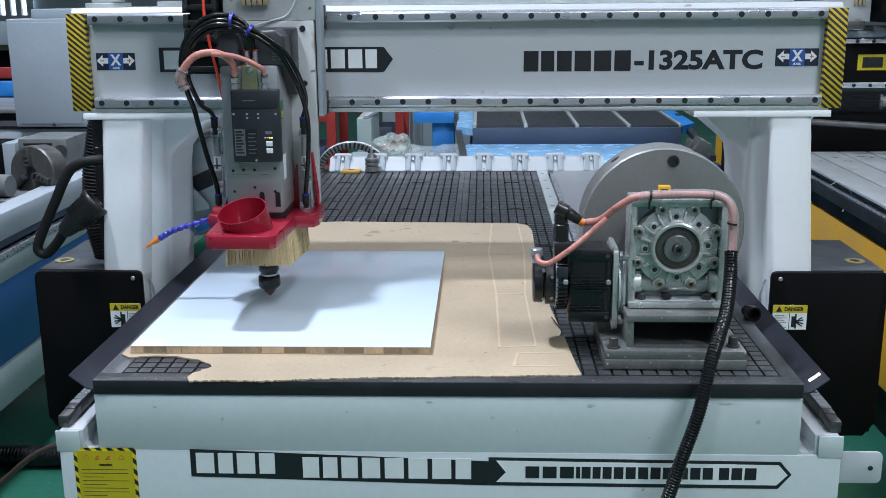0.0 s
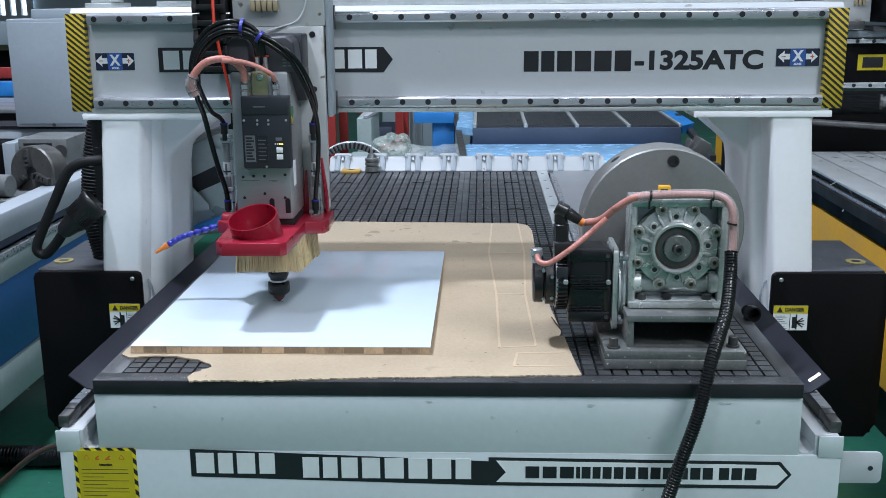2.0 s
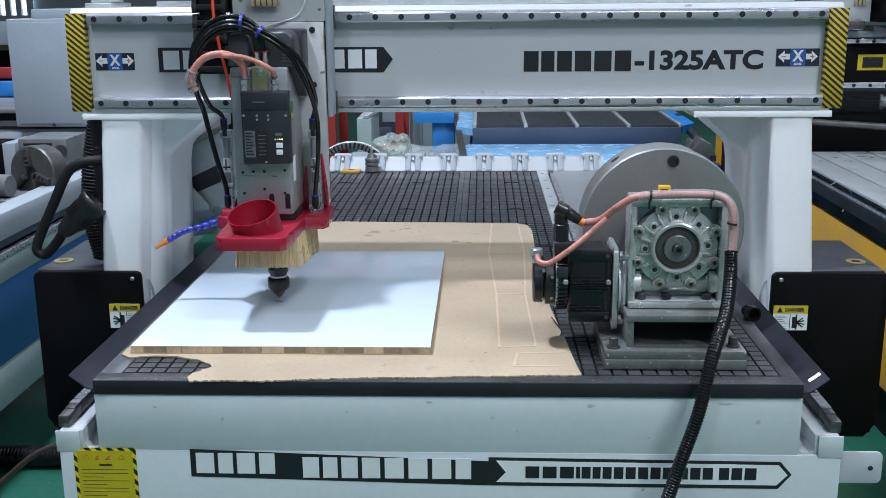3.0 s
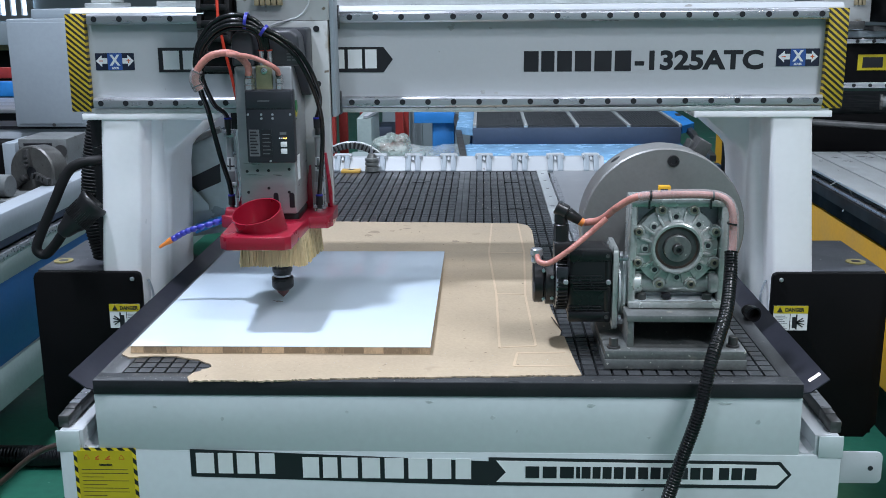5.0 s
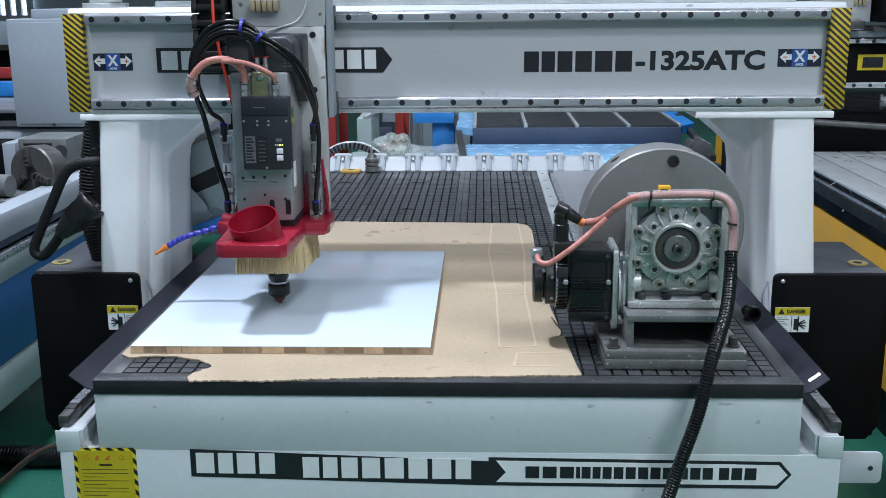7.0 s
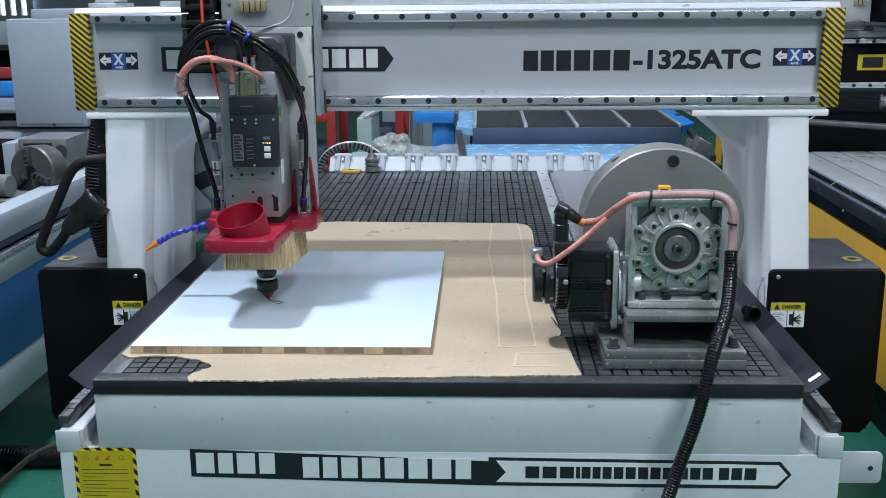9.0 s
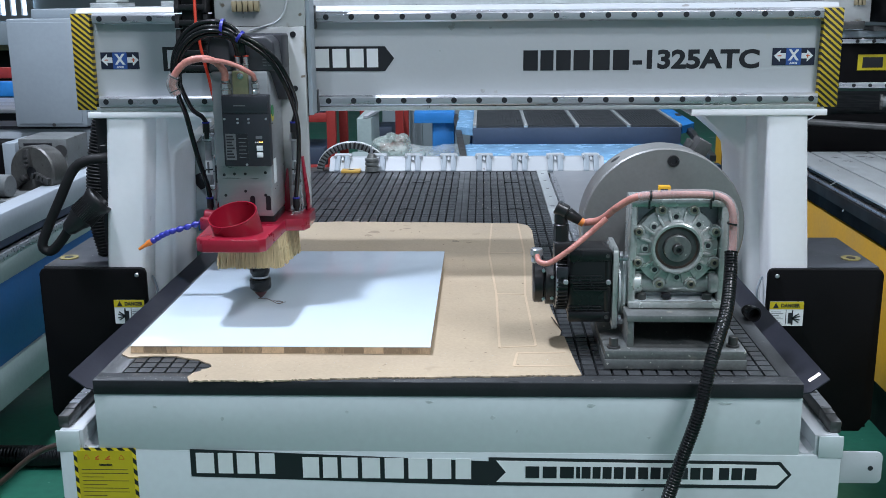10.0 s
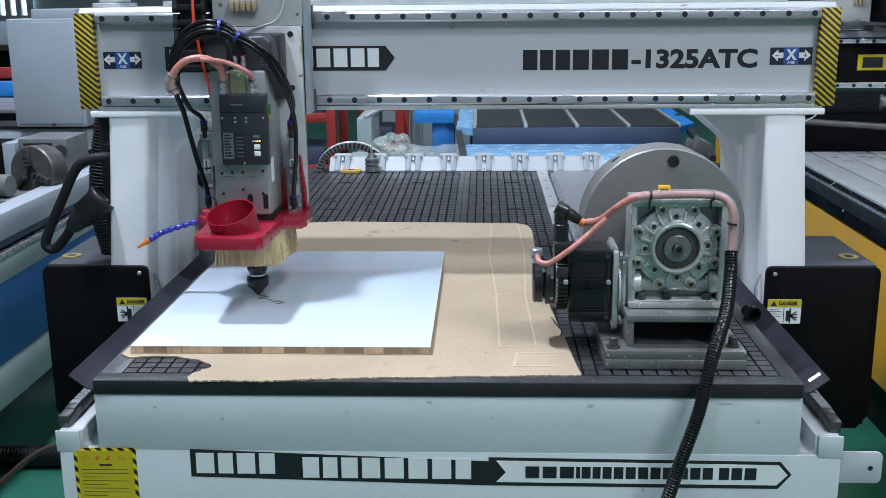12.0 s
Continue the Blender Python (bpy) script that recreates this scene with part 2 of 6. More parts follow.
def lathe(origin, axis, profile, seg=32, caps=True):
    """Rings of (distance along the axis, radius)."""
    bm, q, o = bmesh.new(), frame_to(axis), Vector(origin)
    rings = []
    for h, r in profile:
        rings.append([bm.verts.new(o + q @ Vector((r * math.cos(2 * math.pi * i / seg), r * math.sin(2 * math.pi * i / seg), h))) for i in range(seg)])
    for a, b in zip(rings, rings[1:]):
        for i in range(seg):
            bm.faces.new((a[i], a[(i + 1) % seg], b[(i + 1) % seg], b[i]))
    if caps:
        bm.faces.new(rings[0][::-1])
        bm.faces.new(rings[-1])
    bmesh.ops.recalc_face_normals(bm, faces=bm.faces[:])
    return bm


def cyl(p0, p1, r, seg=24, bevel=0.0, r2=None):
    d = Vector(p1) - Vector(p0)
    h, r2 = d.length, r if r2 is None else r2
    if bevel:
        return lathe(p0, d, [(0, r - bevel), (bevel, r), (h - bevel, r2), (h, r2 - bevel)], seg)
    return lathe(p0, d, [(0, r), (h, r2)], seg)


def smooth_path(points, n=10):
    pts, out = [Vector(p) for p in points], []
    pts = [2 * pts[0] - pts[1]] + pts + [2 * pts[-1] - pts[-2]]
    for i in range(1, len(pts) - 2):
        p0, p1, p2, p3 = pts[i - 1:i + 3]
        for k in range(n):
            t = k / n
            out.append(0.5 * ((2 * p1) + (p2 - p0) * t + (2 * p0 - 5 * p1 + 4 * p2 - p3) * t * t + (3 * p1 - p0 - 3 * p2 + p3) * t ** 3))
    out.append(pts[-2])
    return out


def tube(points, r, seg=10, n=8, ribs=0.0, pitch=0.0):
    """A hose along a smooth path; ribs: depth of its corrugation."""
    path = smooth_path(points, n)
    if ribs:
        length = sum((b - a).length for a, b in zip(path, path[1:]))
        steps = int(length / pitch) * 4
        cum, acc = [0.0], 0.0
        for a, b in zip(path, path[1:]):
            acc += (b - a).length
            cum.append(acc)
        fine, j = [], 0
        for i in range(steps + 1):
            s = length * i / steps
            while j < len(cum) - 2 and cum[j + 1] < s:
                j += 1
            fine.append(path[j].lerp(path[j + 1], (s - cum[j]) / max(1e-9, cum[j + 1] - cum[j])))
        path = fine
    bm, rings, side = bmesh.new(), [], None
    for i, p in enumerate(path):
        d = (path[min(i + 1, len(path) - 1)] - path[max(i - 1, 0)]).normalized()
        side = d.orthogonal().normalized() if side is None else (side - d * side.dot(d)).normalized()
        up = d.cross(side)
        rr = r - (ribs if ribs and i % 4 in (2, 3) else 0)
        rings.append([bm.verts.new(p + (side * math.cos(2 * math.pi * k / seg) + up * math.sin(2 * math.pi * k / seg)) * rr) for k in range(seg)])
    for a, b in zip(rings, rings[1:]):
        for k in range(seg):
            bm.faces.new((a[k], a[(k + 1) % seg], b[(k + 1) % seg], b[k]))
    bm.faces.new(rings[0][::-1])
    bm.faces.new(rings[-1])
    bmesh.ops.recalc_face_normals(bm, faces=bm.faces[:])
    return bm


def prism(poly, axis, lo, hi, bevel=0.0, seg=2):
    """A polygon of two coordinates, drawn out along the third axis."""
    bm = bmesh.new()
    put = {"x": lambda a, b, c: (c, a, b), "y": lambda a, b, c: (a, c, b), "z": lambda a, b, c: (a, b, c)}[axis]
    a = [bm.verts.new(put(p, q, lo)) for p, q in poly]
    b = [bm.verts.new(put(p, q, hi)) for p, q in poly]
    bm.faces.new(a)
    bm.faces.new(b)
    for i in range(len(poly)):
        j = (i + 1) % len(poly)
        bm.faces.new((a[i], a[j], b[j], b[i]))
    bmesh.ops.recalc_face_normals(bm, faces=bm.faces[:])
    if bevel:
        bmesh.ops.bevel(bm, geom=bm.edges[:], offset=bevel, segments=seg, affect="EDGES", profile=0.5)
    return bm


def merge(*bms):
    out = bmesh.new()
    for b in bms:
        me = bpy.data.meshes.new("tmp")
        b.to_mesh(me)
        out.from_mesh(me)
        bpy.data.meshes.remove(me)
        b.free()
    return out


def rotated(bm, centre, rx=0, ry=0, rz=0):
    bmesh.ops.transform(bm, matrix=Matrix.Translation(centre) @ pose(0, 0, 0, rx, ry, rz) @ Matrix.Translation(-Vector(centre)), verts=bm.verts[:])
    return bm


def lettering(text, x0, x1, z0, z1, y, thick=0.0006, slant=0.0):
    """Upright writing that faces the front, fitted into a rectangle."""
    cu = bpy.data.curves.new("writing", "FONT")
    cu.body, cu.offset, cu.resolution_u = text, 0.040, 3
    cu.extrude = 0.01
    ob = new("writing", cu)
    me = bpy.data.meshes.new_from_object(ob.evaluated_get(bpy.context.evaluated_depsgraph_get()))
    bpy.data.objects.remove(ob)
    bm = bmesh.new()
    bm.from_mesh(me)
    bpy.data.meshes.remove(me)
    xs, ys = [v.co.x for v in bm.verts], [v.co.y for v in bm.verts]
    ax, bx, ay, by = min(xs), max(xs), min(ys), max(ys)
    for v in bm.verts:
        u, w, e = (v.co.x - ax) / (bx - ax), (v.co.y - ay) / (by - ay), v.co.z
        v.co = Vector((x0 + u * (x1 - x0), y - (thick if e > 0 else 0), z0 + w * (z1 - z0)))
    bmesh.ops.recalc_face_normals(bm, faces=bm.faces[:])
    return bm


def root_place(ob):
    p = Vector()
    while ob:
        p += ob.location
        ob = ob.parent
    return p


def part(name, bm, material, parent, label="", flat=False, angle=40):
    base = root_place(parent)
    bmesh.ops.translate(bm, vec=-base, verts=bm.verts[:])
    me = bpy.data.meshes.new(name)
    if not flat:
        for f in bm.faces:
            f.smooth = True
        lim = radians(angle)
        for e in bm.edges:
            e.smooth = len(e.link_faces) == 2 and e.calc_face_angle(4) < lim
    bm.to_mesh(me)
    bm.free()
    me.materials.append(material if not isinstance(material, str) else M[material])
    ob = new(name, me)
    ob.parent = parent
    if label:
        ob["label"] = label
    return ob


def thing(name, x, y, z, label, category, group="", kind=""):
    ob = new(name)
    ob.location = (x, y, z)
    ob.empty_display_size = 0.1
    return tagged(ob, label, category, group, kind)


def solid(name, bm, material, label, category="", group="", kind="", place=None):
    """A thing of one mesh; its origin lies at its base."""
    xs = [v.co for v in bm.verts]
    p = Vector(place) if place else Vector((sum(v.x for v in xs) / len(xs), sum(v.y for v in xs) / len(xs), min(v.z for v in xs)))
    holder = new("holder")
    holder.location = p
    ob = part(name, bm, material, holder)
    ob.parent = None
    bpy.data.objects.remove(holder)
    ob.location = p
    return tagged(ob, label, category, group, kind)


T = 0.82     # top of the machine's table

# ---- the hall ----
solid("floor", box(-14, 14, -8, 18, -0.2, 0), "floor", "green painted concrete workshop floor, scuffed and dusty", kind="structure")
solid("wall_north", box(-14, 14, 18, 18.2, 0, 6), "wall", "grey hall wall", kind="structure")
solid("wall_south", box(-14, 14, -8.2, -8, 0, 6), "wall", "grey hall wall", kind="structure")
solid("wall_west", box(-14.2, -14, -8, 18, 0, 6), "wall", "grey hall wall", kind="structure")
solid("wall_east", box(14, 14.2, -8, 18, 0, 6), "wall", "grey hall wall", kind="structure")
solid("ceiling", box(-14.2, 14.2, -8.2, 18.2, 6, 6.2), "ceiling", "grey sheet roof of the hall", kind="structure")


def window(x0, x1, z0, z1):
    w = thing("window_1", (x0 + x1) / 2, 17.9, z0, "bright hall window with white mullions", "window", kind="structure")
    part("pane", box(x0, x1, 17.93, 17.97, z0, z1), "daylight", w)
    n = 6
    for i in range(n + 1):
        x = x0 + (x1 - x0) * i / n
        part("mullion", box(x - 0.05, x + 0.05, 17.86, 17.93, z0, z1), "white", w)
    for z in (z0, z1):
        part("window_sill" if z == z0 else "lintel", box(x0 - 0.05, x1 + 0.05, 17.84, 17.92, z - 0.05, z + 0.05), "white", w)


window(-9.76, -8.51, 1.23, 3.4)

# ---- the machine's bed ----
bed = thing("router_bed", 0, 1.3, 0, "white steel router bed with a black grid table", "machine bed")
part("lower_frame", box(-0.810, 0.812, 0.0, 2.66, 0.10, 0.6645, 0.003), "front", bed)
part("upper_frame", box(-0.727, 0.727, 0.0025, 2.62, 0.655, 0.789, 0.004), "front", bed)
for sx in (-1, 1):
    for sy in (0.25, 2.35):
        part("foot", merge(cyl((sx * 0.6, sy, 0.0), (sx * 0.6, sy, 0.02), 0.06), cyl((sx * 0.6, sy, 0.02), (sx * 0.6, sy, 0.11), 0.02)), "dark_steel", bed)
    a, b = sorted((sx * 0.800, sx * 0.757))
    part("rail_ledge", box(a - 0.006 * (sx < 0), b + 0.006 * (sx > 0), 0.004, 2.64, 0.655, 0.708, 0.002), "white", bed)
    a, b = sorted((sx * 0.814, sx * 0.764))
    part("ledge_end", box(a, b, -0.0015, 0.004, 0.660, 0.7065, 0.001), "front", bed)
    part("ledge_fillet", prism([(sx * 0.727, 0.664), (sx * 0.727, 0.672), (sx * 0.735, 0.667), (sx * 0.748, 0.667), (sx * 0.7575, 0.675), (sx * 0.7575, 0.664)], "y", 0.006, 2.6), "white", bed)
    a, b = sorted((sx * 0.811, sx * 0.789))
    rail = part("linear_rail", box(a, b, 0.05, 2.6, 0.708, 0.738, 0.003), "dark_steel", bed)
    part("rail_top", box(a + 0.001, b - 0.001, 0.075, 2.6, 0.7375, 0.7392), "steel", rail)
    part("end_stop", box(a - 0.001, b + 0.001, 0.012, 0.085, 0.708, 0.735, 0.004), "dark_steel", rail)
    for k in range(12):
        y = 0.16 + 0.2 * k
        part("rail_bolt", cyl((sx * 0.800, y, 0.7385), (sx * 0.800, y, 0.7397), 0.006, 12), "black", rail)
    # side flange that leans outwards above the rail
    part("side_flap", prism([(sx * 0.727, 0.792), (sx * 0.745, 0.796), (sx * 0.781, 0.824), (sx * 0.7795, 0.8262), (sx * 0.744, 0.7985), (sx * 0.727, 0.7945)], "y", 0.012, 2.55), "flap", bed, "dark blue-black sheet metal flange")
part("plate_edge", box(-0.725, 0.725, -0.002, 0.004, T - 0.031, T - 0.0005, 0.002), "plate", bed)
part("table_plate", box(-0.724, 0.725, 0.0, 2.60, T - 0.031, T - 0.010, 0.002), "groove", bed, "black phenolic table plate")
# raised border and centre strip of the table
part("table_border", box(-0.725, 0.725, 0.0, 0.042, T - 0.011, T, 0.001), "pad", bed)
for a, b in ((-0.725, -0.678), (0.690, 0.725)):
    part("table_border", box(a, b, 0.042, 2.60, T - 0.011, T, 0.001), "pad", bed)
part("centre_strip", merge(box(-0.021, 0.000, 0.05, 2.575, T - 0.011, T + 0.0006, 0.0008), box(0.001, 0.0235, 0.05, 2.575, T - 0.011, T + 0.0006, 0.0008)), "pad", bed)
part("rear_border", box(-0.678, 0.318, 2.575, 2.60, T - 0.011, T, 0.001), "plate", bed)
P = 0.0304
# steel strip and plate for the rotary axis, behind the front pads
part("axis_strip", box(0.318, 0.365, 0.70, 2.60, T - 0.011, T + 0.002, 0.001), "alu", bed, "aluminium strip with a row of holes")
for k in range(10):
    y = 0.9 + 0.18 * k
    part("strip_hole", cyl((0.341, y, T + 0.0015), (0.341, y, T + 0.0025), 0.006, 12), "ink", bed)
part("axis_rail", box(0.369, 0.387, 0.72, 2.45, T - 0.011, T + 0.018, 0.002), "steel", bed)
part("axis_plate", box(0.391, 0.690, 0.70, 2.60, T - 0.011, T, 0.001), "silver", bed, "grey aluminium plate")

# white ribbed ledge behind the table; the ribs' grey stands mostly for shade
part("rear_ledge", prism([(2.605, 0.76), (2.605, 0.822), (2.655, 0.874), (2.70, 0.874), (2.70, 0.76)], "x", -0.612, 0.622, 0.004), "white", bed, "white painted rear ledge with ribs, their shade put into grey")
for k in range(8):
    x = -0.553 + 0.1595 * k
    for d in (-0.022, 0.022):
        part("rib", prism([(2.600, 0.815), (2.600, 0.826), (2.648, 0.884), (2.69, 0.884), (2.69, 0.815)], "x", x + d - 0.012, x + d + 0.012, 0.002), "grey", bed)
    part("rib_cap", merge(box(x - 0.034, x + 0.034, 2.648, 2.69, 0.878, 0.889, 0.004), cyl((x - 0.034, 2.635, 0.879), (x - 0.034, 2.675, 0.883), 0.0065, 12), cyl((x + 0.034, 2.635, 0.879), (x + 0.034, 2.675, 0.883), 0.0065, 12), cyl((x, 2.628, 0.862), (x, 2.66, 0.878), 0.006, 10)), "white", bed)

# writing on the bed's front: marks stand for the maker's name
sign = part("name_plate", prism([(-0.532, 0.668), (0.092, 0.646), (0.118, 0.621), (0.090, 0.592), (-0.532, 0.606)], "y", -0.0012, 0.0), "ink", bed, "black sign with white lettering blocks")
sign2 = part("web_plate", prism([(0.092, 0.655), (0.690, 0.650), (0.714, 0.622), (0.688, 0.590), (0.092, 0.592)], "y", -0.0010, 0.0), "ink", bed, "black-framed white arrow sign")
part("web_field", prism([(0.108, 0.648), (0.686, 0.643), (0.706, 0.621), (0.684, 0.598), (0.108, 0.600), (0.128, 0.622)], "y", -0.0018, -0.0008), "white_ink", sign2)


def blocks(parent, x0, x1, z0, z1, widths, y, material, gap=0.20):
    total = sum(widths)
    x = x0
    for w in widths:
        ww = w / total * (x1 - x0)
        if w > 0.35:
            part("letter_block", box(x + ww * gap / 2, x + ww * (1 - gap / 2), y - 0.0008, y, z0, z1), material, parent, flat=True)
        x += ww


blocks(sign, -0.525, -0.350, 0.614, 0.660, (1.1, 0.9, 1.1, 0.95), -0.0012, "white_ink")
blocks(sign, -0.300, 0.060, 0.606, 0.652, (0.95, 0.85, 0.95, 1.05, 1.1, 1.1, 1.1, 0.9), -0.0012, "white_ink")
blocks(sign2, 0.165, 0.645, 0.610, 0.636, (1.4, 1.4, 1.4, 0.4, 0.9, 0.8, 0.9, 0.95, 1, 1, 1, 0.9, 0.3, 1, 1, 1, 0.3, 1, 1.05, 1.15), -0.0018, "ink")

note = part("warning_sheet", box(-0.780, -0.647, -0.0012, 0.0, 0.480, 0.669), "hazard_small", bed, "yellow notice with a striped border")
part("notice_field", box(-0.7725, -0.6545, -0.0018, -0.001, 0.488, 0.663), "yellow_label", note)
part("notice_title", lettering("Attention", -0.728, -0.699, 0.6285, 0.6345, -0.0018), "ink", note)
for k in range(4):
    x = (-0.752, -0.730, -0.706, -0.678)[k]
    if k in (0, 3):
        mark = merge(*[rotated(box(x - 0.0055, x + 0.0055, -0.0022, -0.0018, 0.6435, 0.6445), (x, -0.002, 0.6475), ry=120 * j) for j in range(3)])
    else:
        mark = merge(box(x - 0.004 - 0.003 * (k == 2), x + 0.004, -0.0022, -0.0018, 0.6425, 0.6455), rotated(box(x - 0.003, x + 0.005, -0.0023, -0.0018, 0.647, 0.650), (x, -0.002, 0.648), ry=-35))
    part("pictogram", mark, "red_ink", note)
for k in range(15):
    wid = (0.098, 0.099, 0.046, 0.098, 0.052, 0.097, 0.099, 0.05, 0.098, 0.07, 0.097, 0.04, 0.098, 0.06, 0.03)[k]
    part("text_bar", box(-0.765, -0.765 + wid, -0.0021, -0.0018, 0.6195 - 0.0085 * k, 0.6207 - 0.0085 * k), "brown", note)

tab = [(0.8125, 0.594), (0.8125, 0.664)] + [(0.891 + 0.013 * math.sin(radians(a)), 0.651 + 0.013 * math.cos(radians(a))) for a in range(0, 91, 18)] + [(0.891 + 0.013 * math.cos(radians(a)), 0.607 - 0.013 * math.sin(radians(a))) for a in range(0, 91, 18)]
part("cable_tab", prism(tab, "y", 0.02, 0.026, 0.001), "white", bed)
part("tab_hole", cyl((0.880, 0.0195, 0.628), (0.880, 0.0205, 0.628), 0.0055, 14), "ink", bed)
slot_at = (0.7635, 0.055, 0.8128)
slot = part("slot_rim", rotated(box(0.7455, 0.7815, 0.0445, 0.0665, 0.8120, 0.8135, 0.0006), slot_at, ry=-38), "red_ink", bed)
# the slot's brightness is put in as an emitting patch
part("slot_lamp", rotated(box(0.7500, 0.7770, 0.0500, 0.0610, 0.8130, 0.8142, 0.0005), slot_at, ry=-38), "slot_glow", slot, "small slot in the flange that shows bright, put in as emission")
# rubbed marks on the front panel
rm_ = random.Random(12)
for cx, cz, r, sq in ((-0.03, 0.775, 0.010, 0.3), (0.10, 0.742, 0.006, 0.8), (0.15, 0.712, 0.003, 1.0), (0.30, 0.770, 0.012, 0.35), (0.57, 0.776, 0.014, 0.3), (-0.46, 0.735, 0.004, 1.0), (-0.20, 0.752, 0.004, 0.7), (-0.60, 0.760, 0.005, 0.6), (0.42, 0.700, 0.004, 0.8), (0.64, 0.735, 0.005, 1.2)):
    n = 11
    ring = [(cx + r * math.cos(2 * math.pi * k / n) * rm_.uniform(0.5, 1.3), cz + sq * r * math.sin(2 * math.pi * k / n) * rm_.uniform(0.5, 1.3)) for k in range(n)]
    part("rub_mark", prism(ring, "y", 0.0021, 0.0030), "panel_mark", bed)
# curved suction ports in the pads
for (px_, py_) in ((-0.50, 2.29), (-0.19, 2.29), (0.198, 2.29), (-0.48, 1.73), (-0.20, 1.735), (0.198, 1.735)):
    arc = [(px_ + 0.032 * math.cos(a), py_ + 0.028 * math.sin(a)) for a in [math.pi * k / 10 for k in range(11)]]
    arc += [(px_ + 0.029 * math.cos(a), py_ + 0.018 * math.sin(a)) for a in [math.pi * (10 - k) / 10 for k in range(11)]]
    part("suction_port", prism(arc, "z", T - 0.001, T + 0.0012), "groove", bed)

# ---- board and cardboard on the table ----
rng = random.Random(4)
edge = [(-0.715, 0.150), (-0.690, 0.128), (-0.665, 0.136), (-0.630, 0.141), (-0.590, 0.138), (-0.560, 0.124), (-0.535, 0.117), (-0.515, 0.098), (-0.503, 0.092), (-0.496, 0.074), (-0.502, 0.062), (-0.512, 0.055), (-0.512, 0.046), (-0.524, 0.040), (-0.530, 0.010)]
x = -0.520
while x < 0.27:
    edge.append((x, -0.004 + 0.040 * (x + 0.48) / 0.75 + rng.uniform(-0.0035, 0.0025) + 0.0015 * math.sin(x * 40) - 0.008 * math.exp(-((x + 0.38) / 0.12) ** 2)))
    x += rng.uniform(0.002, 0.007)
edge += [(0.283, 0.038), (0.276, 0.12), (0.266, 0.285), (0.258, 0.29), (0.262, 0.33), (0.250, 0.49), (0.243, 0.63), (0.240, 1.00), (0.243, 1.38), (0.232, 1.46), (0.200, 1.492), (0.0, 1.505), (-0.2, 1.512), (-0.42, 1.523), (-0.56, 1.50), (-0.675, 1.49), (-0.70, 0.9)]
card = solid("cardboard_sheet", prism(edge, "z", T + 0.0005, T + 0.0036), "card", "torn brown cardboard sheet under the board on the table", "cardboard")
for (x0, y0, x1, y1) in ((0.098, 1.07, 0.115, 0.63), (0.115, 0.63, 0.117, 0.203), (0.198, 0.216, 0.190, 0.62), (0.190, 0.62, 0.205, 1.07), (0.098, 1.07, 0.205, 1.075), (0.115, 0.63, 0.190, 0.625), (0.117, 0.203, 0.198, 0.216), (0.155, 0.167, 0.262, 0.172), (0.155, 0.167, 0.145, 0.085), (0.145, 0.085, 0.268, 0.09), (0.110, 1.48, 0.098, 1.07), (0.20, 1.47, 0.205, 1.07)):
    d = Vector((x1 - x0, y1 - y0, 0))
    w = Vector((-d.y, d.x, 0)).normalized() * 0.0028
    c = [(x0 + w.x, y0 + w.y), (x0 - w.x, y0 - w.y), (x1 - w.x, y1 - w.y), (x1 + w.x, y1 + w.y)]
    part("crease", prism(c, "z", T + 0.0030, T + 0.0044), "card_light", card)
board = thing("white_board", -0.36, 0.58, T + 0.0042, "white melamine-faced blockboard lying on the cardboard", "board")
part("face", box(-0.695, -0.034, 0.152, 1.018, T + 0.0205, T + 0.022, 0.0005), "board", board)
part("core", box(-0.6945, -0.0345, 0.156, 1.0175, T + 0.006, T + 0.0205), "blockwood", board)
part("back_face", box(-0.695, -0.034, 0.152, 1.018, T + 0.0043, T + 0.006), "card", board)
x = -0.695
while x < -0.036:
    w = min(rng.uniform(0.028, 0.05), -0.0345 - x)
    part("block", box(x + 0.0004, x + w - 0.0004, 0.1522, 0.160, T + 0.006, T + 0.0204), "blockwood", board)
    x += w
# burrs along the cut, each lifted out of the face as the tip passes: time, place and heading
BURRS = ((1.2, -0.443, 0.496, 0), (1.4, -0.434, 0.495, 8), (1.6, -0.427, 0.493, -20), (2.2, -0.431, 0.489, 170), (6.4, -0.419, 0.486, 200), (6.8, -0.422, 0.479, 240), (7.2, -0.428, 0.474, 150), (7.5, -0.435, 0.479, 130),
         (7.8, -0.442, 0.488, 125), (8.1, -0.449, 0.497, 125), (8.4, -0.455, 0.505, 125), (8.8, -0.461, 0.512, 140), (9.2, -0.472, 0.516, 178), (9.4, -0.482, 0.516, 180), (9.8, -0.486, 0.521, 70), (10.2, -0.476, 0.530, 25), (10.8, -0.471, 0.535, 170), (11.4, -0.476, 0.540, 60), (11.7, -0.484, 0.545, 165))
burrs = []
for k, (t, x, y, a) in enumerate(BURRS):
    c, e = math.cos(radians(a)) * 0.0058, math.sin(radians(a)) * 0.0058
    burrs.append((t, part("burr", tube([(x - c, y - e, T + 0.0222), (x - 0.2 * e, y + 0.2 * c, T + 0.0225), (x + c, y + e, T + 0.0222)], 0.0009, 6, 4), "scratch", board, "brown shaving lifted along the cut")))


def blotch(cx, cy, r, rr, squash=1.0):
    n = 11
    return [(cx + r * math.cos(2 * math.pi * k / n) * rr.uniform(0.55, 1.25), cy + squash * r * math.sin(2 * math.pi * k / n) * rr.uniform(0.55, 1.25)) for k in range(n)]


